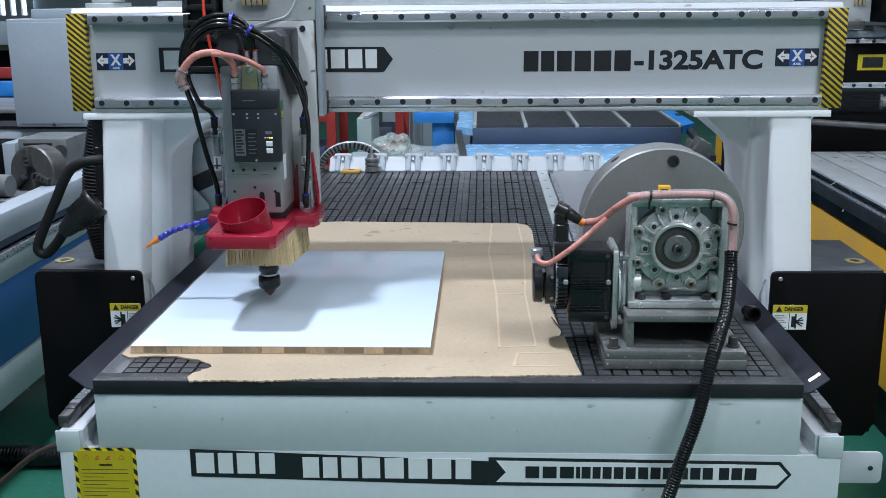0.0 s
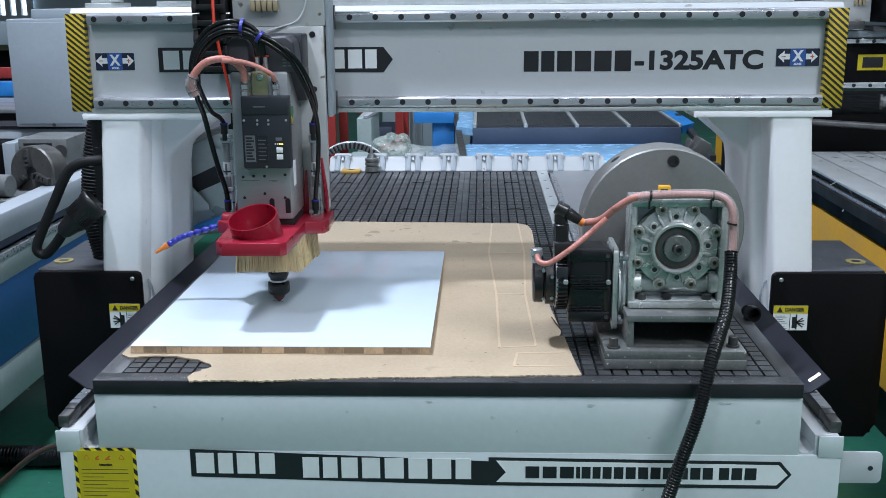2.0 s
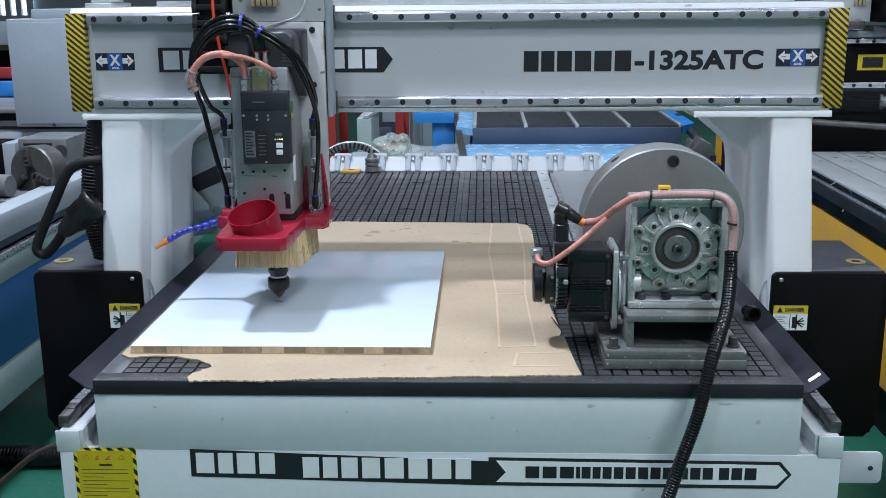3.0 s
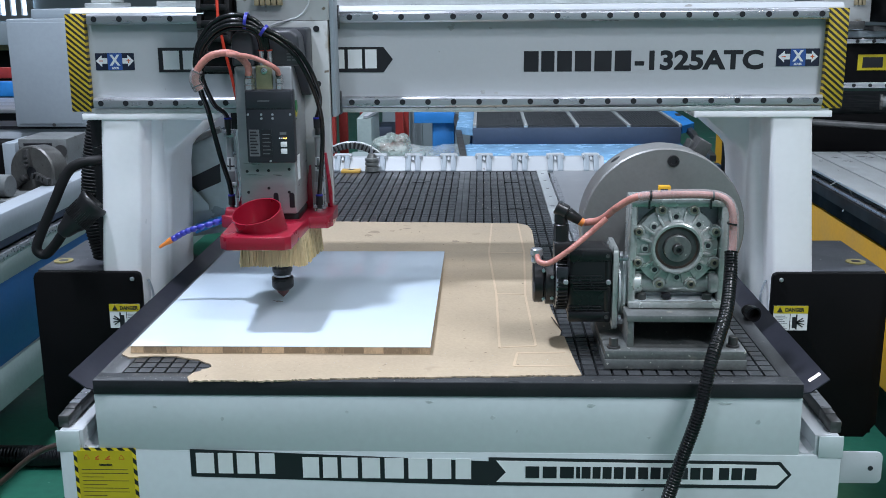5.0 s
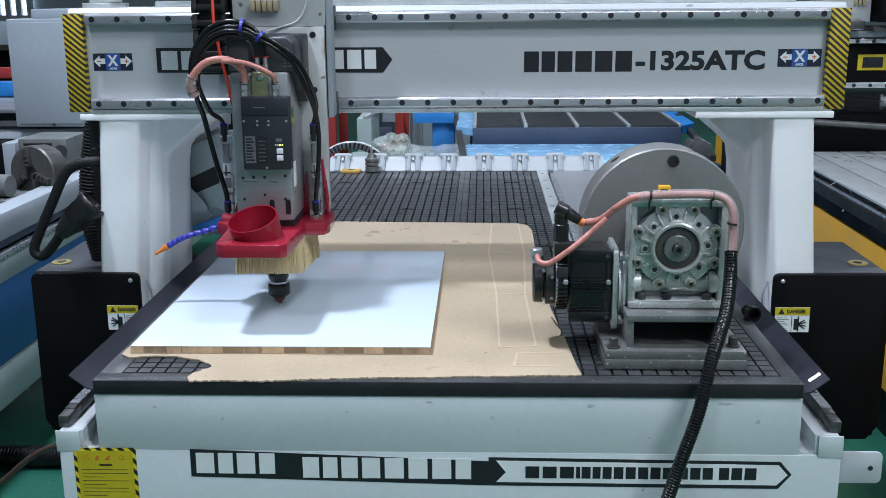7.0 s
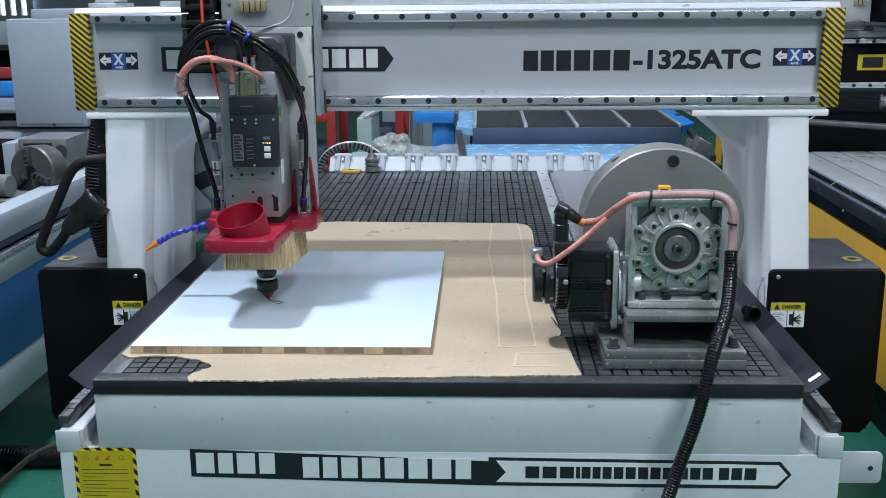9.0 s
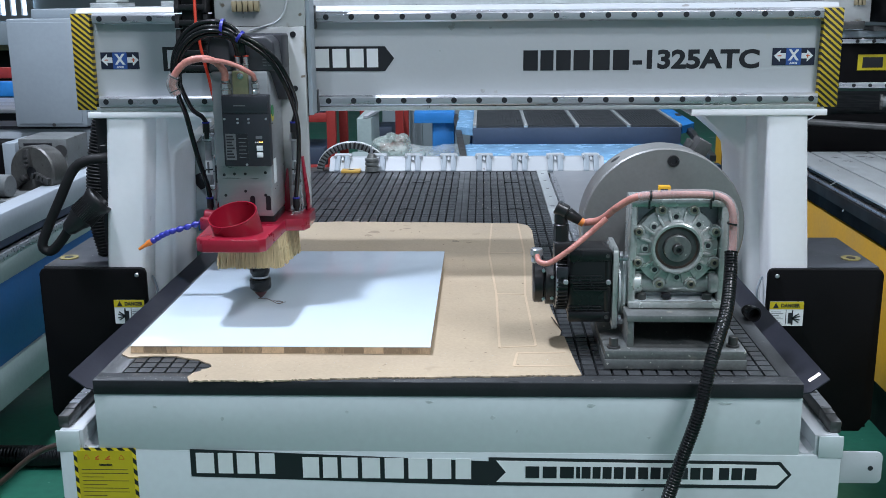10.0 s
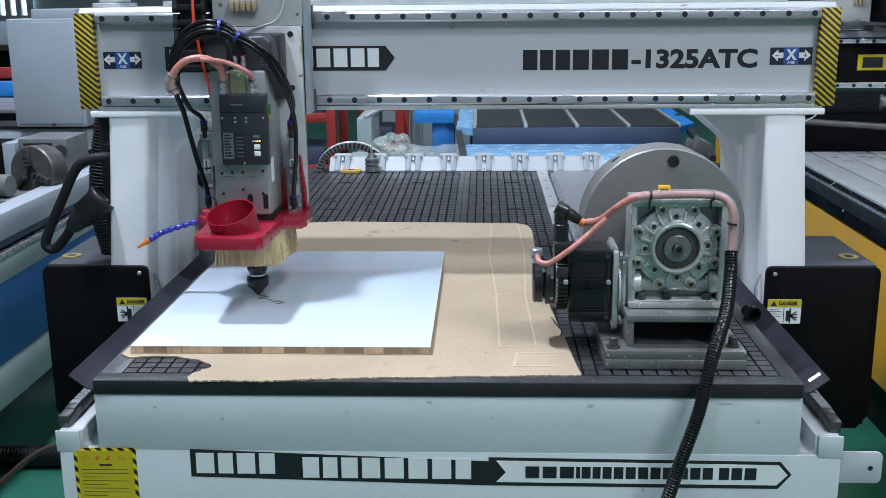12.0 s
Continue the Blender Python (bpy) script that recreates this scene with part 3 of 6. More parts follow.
rs = random.Random(21)
for cx, cy, r in ((-0.281, 1.357, 0.022), (-0.294, 1.307, 0.016), (-0.222, 1.374, 0.010), (-0.009, 1.227, 0.013), (0.036, 1.204, 0.009), (-0.176, 1.408, 0.012)):
    part("damp_stain", prism(blotch(cx, cy, r, rs, 0.9), "z", T + 0.0030, T + 0.0038), "card_stain", card)

def cast_column(sx):
    """Stacked plan sections from foot to seat; the inner side widens into an arch under the beam."""
    levels = ((0.50, 0.980, 0.874, 0.822, 0.808), (0.87, 0.953, 0.846, 0.797, 0.790), (1.00, 0.943, 0.836, 0.789, 0.783), (1.12, 0.934, 0.826, 0.785, 0.779), (1.165, 0.931, 0.822, 0.785, 0.772),
              (1.185, 0.929, 0.821, 0.785, 0.757), (1.205, 0.928, 0.819, 0.785, 0.733), (1.225, 0.927, 0.818, 0.785, 0.709), (1.245, 0.925, 0.816, 0.784, 0.686), (1.262, 0.924, 0.815, 0.783, 0.668), (1.277, 0.923, 0.814, 0.783, 0.656))
    bm, rings = bmesh.new(), []
    for z, xo, xi, xr, xw in levels:
        plan = [(xo, 1.02), (xo, 0.716), (xo - 0.003, 0.706), (xo - 0.012, 0.702), (xi + 0.010, 0.702), (xi + 0.003, 0.705), (xi, 0.712), (xi - 0.003, 0.738), (xi - 0.010, 0.758)]
        plan += [(xi - 0.010 - (xi - 0.010 - xr) * math.sin(radians(a)), 0.758 + 0.030 * (1 - math.cos(radians(a)))) for a in (25, 50, 75, 90)]
        e = min(xr - 0.004, xw + 0.008)
        plan += [(xr - (xr - e) * 0.5, 0.792), (e, 0.795), (min(e - 0.003, xw + 0.002), 0.802), (xw, 0.815), (xw, 1.02)]
        rings.append([bm.verts.new((sx * x, y, z)) for x, y in plan])
    for a, b in zip(rings, rings[1:]):
        for k in range(len(a)):
            bm.faces.new((a[k], a[(k + 1) % len(a)], b[(k + 1) % len(a)], b[k]))
    bm.faces.new(rings[0])
    bm.faces.new(rings[-1])
    bmesh.ops.recalc_face_normals(bm, faces=bm.faces[:])
    return bm


# ---- gantry: beam, columns and side boxes; it travels along the bed ----
gantry = thing("gantry", 0, 0.85, 0.70, "white painted gantry with two columns and black side boxes", "gantry")
beam = part("beam", prism([(0.722, 1.296), (0.722, 1.548), (0.734, 1.560), (1.035, 1.560), (1.050, 1.545), (1.050, 1.31), (1.037, 1.296)], "x", -0.985, 0.985), "white", gantry, "white painted gantry beam")
for z0, z1 in ((1.519, 1.546), (1.305, 1.332)):
    rail = part("linear_rail", prism([(0.722, z0), (0.698, z0), (0.695, z0 + 0.004), (0.695, z1 - 0.006), (0.700, z1), (0.722, z1)], "x", -0.934, 0.940, 0.0008), "steel", gantry, "ground steel linear rail")
    for k in range(29):
        x = -0.914 + 0.0656 * k
        part("rail_bolt", cyl((x, 0.6955, (z0 + z1) / 2), (x, 0.6942, (z0 + z1) / 2), 0.0074, 16), "ink", rail)
part("rail_shelf", box(-0.96, 0.96, 0.700, 0.726, 1.292, 1.304, 0.002), "alu", gantry)
for sx in (-1, 1):
    a, b = sorted((sx * 0.995, sx * 0.938))
    part("end_guard", prism([(a + 0.002, 1.297), (b - 0.004, 1.297), (b - 0.004, 1.546), (a + 0.004, 1.546)], "y", 0.699, 0.722, 0.001), "hazard", gantry, "black and yellow striped end guard")
    # foot plate of the beam
    a, b = sorted((sx * 0.968, sx * 0.62))
    part("seat_plate", box(a, b, 0.698, 1.0, 1.275, 1.2915, 0.002), "column", gantry)
    # cast column: a front pillar that runs through a hollow fillet into the arched web behind it
    col = part("column", cast_column(sx), "column", gantry, "white painted cast column", angle=50)
    o = 1.146 if sx > 0 else 1.136
    a, b = sorted((sx * o, sx * 0.842))
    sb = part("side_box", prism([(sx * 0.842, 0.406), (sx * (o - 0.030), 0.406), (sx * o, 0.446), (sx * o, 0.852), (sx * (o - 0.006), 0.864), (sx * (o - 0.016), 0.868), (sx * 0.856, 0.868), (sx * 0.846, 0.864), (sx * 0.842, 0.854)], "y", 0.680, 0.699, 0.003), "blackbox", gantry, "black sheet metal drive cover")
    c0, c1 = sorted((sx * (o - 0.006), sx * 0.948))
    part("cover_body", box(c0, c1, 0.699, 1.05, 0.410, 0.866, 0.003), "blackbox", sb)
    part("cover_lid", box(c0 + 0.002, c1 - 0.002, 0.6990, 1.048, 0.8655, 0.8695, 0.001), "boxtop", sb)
    c = sx * 1.093
    part("grommet", lathe((c, 0.79, 0.870), (0, 0, 1), [(0, 0.026), (0.003, 0.026), (0.003, 0.013), (0.0008, 0.012)], 24, True), "grommet", sb)
    part("grommet_hole", cyl((c, 0.79, 0.8712), (c, 0.79, 0.8735), 0.0125, 20), "ink", sb)
    for (bx, bz) in ((sx * 0.864, 0.850),):
        part("screw", cyl((bx, 0.680, bz), (bx, 0.675, bz), 0.006, 14, 0.002), "steel", sb)
    # danger label: yellow head, pictogram and small text
    l0, l1 = (-0.934, -0.850) if sx < 0 else (0.850, 0.940)
    lab = part("danger_label", box(l0, l1, 0.6788, 0.680, 0.711, 0.779), "white_ink", sb, "yellow and white danger label")
    part("label_head", box(l0, l1, 0.6782, 0.6788, 0.758, 0.779), "yellow_label", lab)
    part("label_word", lettering("DANGER", l0 + 0.030, l0 + 0.080, 0.763, 0.774, 0.6782), "ink", lab)
    part("triangle", prism([(l0 + 0.008, 0.761), (l0 + 0.024, 0.761), (l0 + 0.016, 0.776)], "y", 0.6776, 0.6782), "ink", lab)
    p0 = l0 + 0.003 if sx < 0 else l1 - 0.044
    d, q = (1, p0) if sx > 0 else (-1, p0 + 0.041)
    fingers = [rotated(box(q + d * 0.014 if d > 0 else q - 0.036, q + 0.036 if d > 0 else q - 0.014, 0.6778, 0.6787, 0.7315, 0.7345), (q + d * 0.014, 0.678, 0.733), ry=-d * t) for t in (-34, -14, 14, 34)]
    part("pictogram", merge(box(min(q + d * 0.004, q + d * 0.016), max(q + d * 0.004, q + d * 0.016), 0.6778, 0.6788, 0.718, 0.748), box(min(q + d * 0.013, q + d * 0.017), max(q + d * 0.013, q + d * 0.017), 0.6779, 0.6788, 0.714, 0.755), *fingers), "ink", lab)
    x = p0 - 0.002 if sx > 0 else p0 + 0.0435
    part("label_line", box(x - 0.0008, x + 0.0008, 0.6783, 0.6788, 0.712, 0.757), "ink", lab)
    t0 = l0 + 0.049 if sx < 0 else l0 + 0.004
    for k in range(8):
        part("text_bar", box(t0, t0 + 0.033 - 0.006 * (k % 3), 0.6783, 0.6788, 0.7155 + 0.0049 * k, 0.7170 + 0.0049 * k), "grey_ink", lab)
    # axis sticker
    x0, x1 = (-0.928, -0.826) if sx < 0 else (0.824, 0.932)
    st = part("axis_sticker", box(x0, x1, 0.7208, 0.722, 1.402, 1.446), "blue_ink", gantry, "dark blue axis sticker with white arrows")
    xc, h = (x0 + x1) / 2, 1.426
    part("sticker_field", box(xc - 0.019, xc + 0.019, 0.7204, 0.7208, 1.4025, 1.4455), "blue_field", st)
    part("axis_letter", lettering("X", xc - 0.014, xc + 0.014, 1.414, 1.442, 0.7204), "white_ink", st)
    part("axis_word", lettering("AXIS", xc - 0.010, xc + 0.010, 1.4045, 1.4105, 0.7204), "white_ink", st)
    for d in (-1, 1):
        e = xc + d * 0.050
        part("arrow", prism([(e, h), (e - d * 0.016, h + 0.015), (e - d * 0.016, h + 0.007), (e - d * 0.030, h + 0.007), (e - d * 0.030, h - 0.007), (e - d * 0.016, h - 0.007), (e - d * 0.016, h - 0.015)], "y", 0.7202, 0.7208), "white_ink", st)
        mark = box(e - d * 0.014 - 0.005, e - d * 0.014 + 0.005, 0.7198, 0.7202, h - 0.0012, h + 0.0012)
        if d > 0:
            mark = merge(mark, box(e - 0.0152, e - 0.0128, 0.7196, 0.7202, h - 0.005, h + 0.005))
        part("sign_mark", mark, "red_ink", st)
nm = part("name_sticker", prism([(-0.762, 1.396), (-0.762, 1.459), (-0.176, 1.457), (-0.152, 1.426), (-0.176, 1.393)], "y", 0.7205, 0.722), "ink", gantry, "black arrow sticker with white lettering blocks")
blocks(nm, -0.755, -0.560, 1.403, 1.451, (1.1, 0.9, 1.1, 0.95), 0.7205, "white_ink")
blocks(nm, -0.520, -0.190, 1.403, 1.451, (0.95, 0.85, 0.95, 1.05, 1.1, 1.1, 1.1, 0.9), 0.7205, "white_ink")
# model mark: blocks for the maker, then the legible model code
mk = part("model_mark", lettering("-1325ATC", 0.467, 0.792, 1.394, 1.444, 0.722), "ink", gantry, "black model lettering")
blocks(mk, 0.181, 0.462, 1.392, 1.444, (0.95, 0.85, 0.95, 1.05, 1.1, 1.05), 0.722, "ink", 0.16)

for cx, cz, r in ((-0.002, 1.503, 0.009), (0.004, 1.511, 0.006), (0.080, 1.341, 0.007), (0.114, 1.338, 0.006), (0.073, 1.330, 0.004), (0.099, 1.502, 0.004), (0.227, 1.303, 0.004)):
    part("smudge", prism(blotch(cx, cz, r, rs, 0.8), "y", 0.7213, 0.7225), "smudge", beam)
# gooseneck lamp clamped to the column
neck = part("gooseneck", tube([(-0.915, 0.76, 1.168), (-0.942, 0.71, 1.168), (-0.988, 0.70, 1.160), (-1.024, 0.70, 1.133), (-1.067, 0.70, 1.053), (-1.111, 0.70, 0.968), (-1.126, 0.70, 0.926), (-1.105, 0.70, 0.912), (-1.072, 0.69, 0.939), (-1.034, 0.675, 0.984)], 0.0135, 16, 8), "matte", gantry, "black flexible lamp neck")
part("neck_clamp", box(-0.955, -0.905, 0.72, 0.79, 1.150, 1.200, 0.006), "black", neck)
head_o, head_d = Vector((-1.040, 0.675, 0.978)), Vector((0.089, 0.030, 0.0835)).normalized()
shell = part("lamp_shell", lathe(head_o, head_d, [(-0.006, 0.013), (0.004, 0.021), (0.030, 0.027), (0.042, 0.033), (0.100, 0.0385), (0.106, 0.0415), (0.118, 0.0415), (0.121, 0.039), (0.121, 0.0350), (0.108, 0.033)], 32), "black", neck, "black lamp head with a clear lens")
q = frame_to(head_d)
for k in range(40):
    fin = box(0.0325, 0.0382, -0.0009, 0.0009, 0.050, 0.092)
    bmesh.ops.transform(fin, matrix=Matrix.Translation(head_o) @ (q @ Matrix.Rotation(radians(9 * k), 3, "Z")).to_4x4(), verts=fin.verts[:])
    part("grip_rib", fin, "black", shell)
part("lens", lathe(head_o, head_d, [(0.109, 0.0335), (0.112, 0.026), (0.113, 0.002)], 24), "shop_grey", neck)
# ribbed conduit beside the column
part("conduit", tube([(-0.972, 0.86, 1.272), (-0.985, 0.85, 1.20), (-1.000, 0.84, 1.10), (-1.005, 0.84, 0.98), (-0.985, 0.84, 0.872)], 0.040, 18, 8, 0.0028, 0.009), "matte", gantry, "black corrugated conduit")
part("conduit_cover", box(-0.990, -0.935, 0.80, 1.0, 0.872, 1.274, 0.006), "black", gantry)
part("drive_mount", merge(box(-0.975, -0.90, 0.80, 0.95, 1.560, 1.572, 0.002), box(-0.965, -0.91, 0.82, 0.93, 1.572, 1.66, 0.004)), "alu", gantry)
part("chain_tray", box(-0.80, 0.90, 0.86, 0.96, 1.560, 1.575, 0.002), "alu", gantry)
guard = part("drive_guard", prism([(-0.815, 1.150), (-0.700, 1.205), (-0.640, 1.205), (-0.640, 0.905), (-0.815, 0.880)], "y", 1.040, 1.052, 0.002), "sheet_pale", gantry, "pale sheet metal guard behind the column")
part("guard_slot", prism([(-0.790, 1.063), (-0.700, 1.105), (-0.700, 1.050), (-0.790, 1.012)], "y", 1.037, 1.041), "ink", guard)
part("guard_flap", prism([(-0.820, 1.012), (-0.786, 1.042), (-0.738, 0.985), (-0.738, 0.968), (-0.820, 0.955)], "y", 1.022, 1.026, 0.001), "sheet_pale", guard)
part("guard_rim", tube([(-0.812, 1.035, 1.152), (-0.760, 1.035, 1.180), (-0.690, 1.035, 1.208)], 0.010, 10), "shop_grey", guard)
part("type_plate", prism([(-0.826, 1.110), (-0.804, 1.135), (-0.804, 1.050), (-0.826, 1.025)], "y", 1.024, 1.028, 0.001), "dark_steel", guard)
part("blue_bracket", prism([(-0.780, 0.925), (-0.690, 0.955), (-0.690, 0.932), (-0.775, 0.900)], "y", 1.000, 1.030, 0.001), "blue", guard)
for sx in (-1, 1):
    part("earth_wire", tube([(sx * 0.848, 0.75, 0.83), (sx * 0.838, 0.74, 0.825), (sx * 0.828, 0.735, 0.79), (sx * 0.832, 0.735, 0.75)], 0.003, 8), "grey", gantry)

# ---- cross slide on the beam ----
slide = thing("cross_slide", -0.44, 0.66, 1.29, "dark steel cross slide with bearing blocks on the gantry beam", "slide")
part("slide_plate", box(-0.575, -0.335, 0.640, 0.668, 1.286, 1.84, 0.003), "dark_steel", slide)
for x in (-0.555, -0.336):
    for z in (1.319, 1.533):
        part("bearing_block", box(x - 0.018, x + 0.018, 0.668, 0.700, z - 0.030, z + 0.030, 0.003), "black", slide)
part("side_cheek", box(-0.331, -0.3195, 0.602, 0.668, 1.292, 1.84, 0.002), "grey", slide)
chain = part("cable_chain", box(-0.637, -0.578, 0.588, 0.622, 1.40, 1.80, 0.003), "matte", slide, "black plastic cable chain")
for k in range(11):
    z = 1.400 + 0.037 * k
    for x in (-0.646, -0.576):
        part("chain_link", prism([(0.575, z), (0.632, z), (0.632, z + 0.012), (0.626, z + 0.034), (0.581, z + 0.034), (0.575, z + 0.012)], "x", x - 0.006, x + 0.006, 0.001), "matte", chain)
    part("cross_bar", box(-0.640, -0.576, 0.573, 0.580, z + 0.006, z + 0.020, 0.002), "black", chain)

# ---- spindle head ----
head = thing("spindle_head", -0.453, 0.492, 0.857, "grey milling spindle with a red dust hood, brush skirt and hoses", "spindle head")
AX, AY = -0.453, 0.492
part("mount_plate", box(-0.556, -0.334, 0.590, 0.614, 1.075, 1.528, 0.002), "plate_grey", head, "light grey mounting plate")
part("upper_plate", box(-0.556, -0.331, 0.594, 0.614, 1.529, 1.86, 0.002), "plate_grey", head, "light grey mounting plate with rust stains")
for z in (1.509, 1.376):
    part("plate_bolt", cyl((-0.3615, 0.5905, z), (-0.3615, 0.588, z), 0.0075, 16), "ink", head)
body = part("spindle_body", box(-0.531, -0.396, 0.425, 0.588, 1.082, 1.43, 0.006), "silver", head, "brushed aluminium spindle body")
for (bx, bz) in ((-0.512, 1.185), (-0.487, 1.187), (-0.461, 1.187), (-0.511, 1.135), (-0.462, 1.145), (-0.412, 1.190), (-0.414, 1.135)):
    part("screw_hole", cyl((bx, 0.4255, bz), (bx, 0.4240, bz), 0.0036, 12), "ink", body)
for bx in (-0.446, -0.408):
    part("slot", merge(box(bx - 0.006, bx + 0.006, 0.4238, 0.4256, 1.098, 1.128), cyl((bx, 0.4256, 1.128), (bx, 0.4236, 1.128), 0.006, 14)), "ink", body)
part("side_label", box(-0.3955, -0.3945, 0.445, 0.475, 1.16, 1.22), "white_ink", body)
part("green_sticker", cyl((-0.396, 0.46, 1.335), (-0.3945, 0.46, 1.335), 0.014, 20), "green_dot", body)
part("yellow_sticker", cyl((-0.396, 0.46, 1.322), (-0.3950, 0.46, 1.322), 0.013, 20), "yellow_label", body)
# cowl of two lobes, with the fittings in the gap between them
part("cowl_back", box(-0.536, -0.373, 0.505, 0.589, 1.428, 1.513, 0.006), "charcoal", head)
part("cowl_lobe", prism([(-0.535, 1.430), (-0.535, 1.496), (-0.521, 1.510), (-0.493, 1.510), (-0.484, 1.500), (-0.484, 1.430)], "y", 0.428, 0.588, 0.006, 3), "cap", head, "grey plastic rear cowl")
part("cowl_lobe", prism([(-0.449, 1.430), (-0.449, 1.498), (-0.440, 1.510), (-0.396, 1.512), (-0.381, 1.498), (-0.375, 1.430)], "y", 0.436, 0.588, 0.007, 3), "cap", head, "grey plastic rear cowl")
part("cowl_side", prism([(0.452, 1.432), (0.588, 1.432), (0.588, 1.352), (0.548, 1.352)], "x", -0.402, -0.373, 0.004), "cap", head)
part("cowl_screw", cyl((-0.420, 0.437, 1.492), (-0.420, 0.434, 1.492), 0.0045, 12), "ink", head)
for k in range(4):
    for j in range(2):
        part("text_bar", box(-0.408 + 0.012 * j, -0.399 + 0.011 * j, 0.4353, 0.4361, 1.442 + 0.007 * k, 1.445 + 0.007 * k), "grey_ink", head)
part("connector_block", box(-0.479, -0.441, 0.418, 0.46, 1.372, 1.432, 0.003), "olive", head, "olive metal valve block")
part("block_screw", lathe((-0.4585, 0.418, 1.421), (0, -1, 0), [(0, 0.0078), (0.004, 0.0078), (0.005, 0.006), (0.005, 0.003), (0.002, 0.002)], 18), "nickel", head)
for fx in (-0.4665, -0.4465):
    fit_ = part("push_fitting", lathe((fx, 0.432, 1.428), (0, 0, 1), [(0, 0.0068), (0.016, 0.0068), (0.017, 0.0085), (0.020, 0.0085), (0.021, 0.0068), (0.036, 0.0066)], 18), "nickel", head, "nickel push-in fitting with a red ring")
    part("red_ring", lathe((fx, 0.432, 1.464), (0, 0, 1), [(0, 0.0074), (0.0035, 0.0074), (0.0035, 0.005)], 18), "red_wire", fit_)
ctrl = part("control_box", box(-0.503, -0.391, 0.398, 0.426, 1.209, 1.378, 0.004), "charcoal", head, "charcoal plastic control box with a label and two keys")
part("lid_panel", box(-0.501, -0.393, 0.3955, 0.400, 1.335, 1.376, 0.002), "charcoal", ctrl)
part("lid_grip", box(-0.474, -0.446, 0.3945, 0.3957, 1.352, 1.3545), "grey_ink", ctrl)
part("type_label", box(-0.497, -0.473, 0.3972, 0.3982, 1.225, 1.287), "grey_ink", ctrl)
for k in range(8):
    part("text_bar", box(-0.495, -0.476 - 0.003 * (k % 3), 0.3968, 0.3973, 1.230 + 0.007 * k, 1.2340 + 0.007 * k), "ink", ctrl)
part("diagram_label", box(-0.469, -0.444, 0.3974, 0.3982, 1.224, 1.287), "ink", ctrl)
for k in range(6):
    part("text_bar", box(-0.466, -0.450 + 0.003 * (k % 2), 0.3970, 0.3975, 1.230 + 0.009 * k, 1.2320 + 0.009 * k), "grey_ink", ctrl)
for z in (1.231, 1.247):
    part("key", box(-0.424, -0.409, 0.3955, 0.3985, z, z + 0.012, 0.001), "white_ink", ctrl)
for k in range(4):
    part("led", cyl((-0.426 + 0.0052 * k, 0.3985, 1.267), (-0.426 + 0.0052 * k, 0.3968, 1.267), 0.0018, 10), "led" if k > 1 else "white_ink", ctrl)
part("text_bar", box(-0.425, -0.410, 0.3972, 0.3982, 1.275, 1.282), "grey_ink", ctrl)
for (bx, bz) in ((-0.466, 1.313), (-0.440, 1.313), (-0.466, 1.322), (-0.440, 1.322), (-0.399, 1.322), (-0.503 + 0.006, 1.322), (-0.449, 1.214)):
    part("screw", cyl((bx, 0.399, bz), (bx, 0.3965, bz), 0.0028, 12), "steel", ctrl)
for gx, gr in ((-0.494, 0.0128), (-0.424, 0.0092)):
    part("cable_gland", merge(cyl((gx, 0.418, 1.377), (gx, 0.418, 1.388), gr, 6, 0.001), cyl((gx, 0.418, 1.388), (gx, 0.418, 1.391), gr * 0.78, 20), cyl((gx, 0.418, 1.391), (gx, 0.418, 1.404), gr * 1.02, 6, 0.0015), cyl((gx, 0.418, 1.404), (gx, 0.418, 1.413), gr * 0.82, 20, 0.002)), "nickel", head, "nickel-plated cable gland")
# nose, collet and engraving tip
part("nose_flange", box(-0.503, -0.395, 0.435, 0.56, 1.062, 1.084, 0.004), "black", head)
part("spindle_nose", lathe((AX, AY, 1.07), (0, 0, -1), [(0, 0.045), (0.06, 0.045), (0.07, 0.032), (0.12, 0.030), (0.134, 0.024)], 32), "dark_steel", head)
part("tool_holder", lathe((AX, AY, 0.950), (0, 0, -1), [(0, 0.022), (0.012, 0.0255), (0.024, 0.0255), (0.030, 0.0215), (0.037, 0.0205), (0.041, 0.0265), (0.044, 0.0272), (0.062, 0.0272), (0.066, 0.0262), (0.072, 0.020)], 32), "motor_black", head, "blackened steel tool holder and nut")
part("collet", lathe((AX, AY, 0.9135), (0, 0, -1), [(-0.003, 0.0215), (0.002, 0.0218), (0.004, 0.0218)], 32), "steel", head)
part("engraving_tip", lathe((AX, AY, 0.879), (0, 0, -1), [(0, 0.0135), (0.004, 0.0155), (0.008, 0.0145), (0.022, 0.0006)], 24), "copper_tip", head, "reddish carbide engraving tip")
# dust hood
hood_plan = [(-0.5258, 0.2420), (-0.3956, 0.2420), (-0.3828, 0.2548), (-0.3768, 0.4650), (-0.3310, 0.4680), (-0.3225, 0.4990), (-0.3250, 0.6051), (-0.3443, 0.6100), (-0.3561, 0.5706), (-0.5416, 0.5706), (-0.5515, 0.5656), (-0.5831, 0.5262), (-0.5949, 0.4818), (-0.5663, 0.4571), (-0.5515, 0.4374), (-0.5436, 0.2598)]
hood = part("dust_hood", prism(hood_plan, "z", 1.0374, 1.067, 0.0015), "red", head, "red painted metal dust hood")
port_o, port_d = Vector((-0.4607, 0.3338, 1.0532)), Vector((-0.16, -0.36, 1.0)).normalized()
port = lathe(port_o, port_d, [(-0.015, 0.0575), (0.063, 0.0575), (0.063, 0.0550), (-0.010, 0.0550)], 40)
for v in port.verts:
    v.co.z = max(v.co.z, 1.041)
part("dust_port", port, "red", hood, "open red hose port")
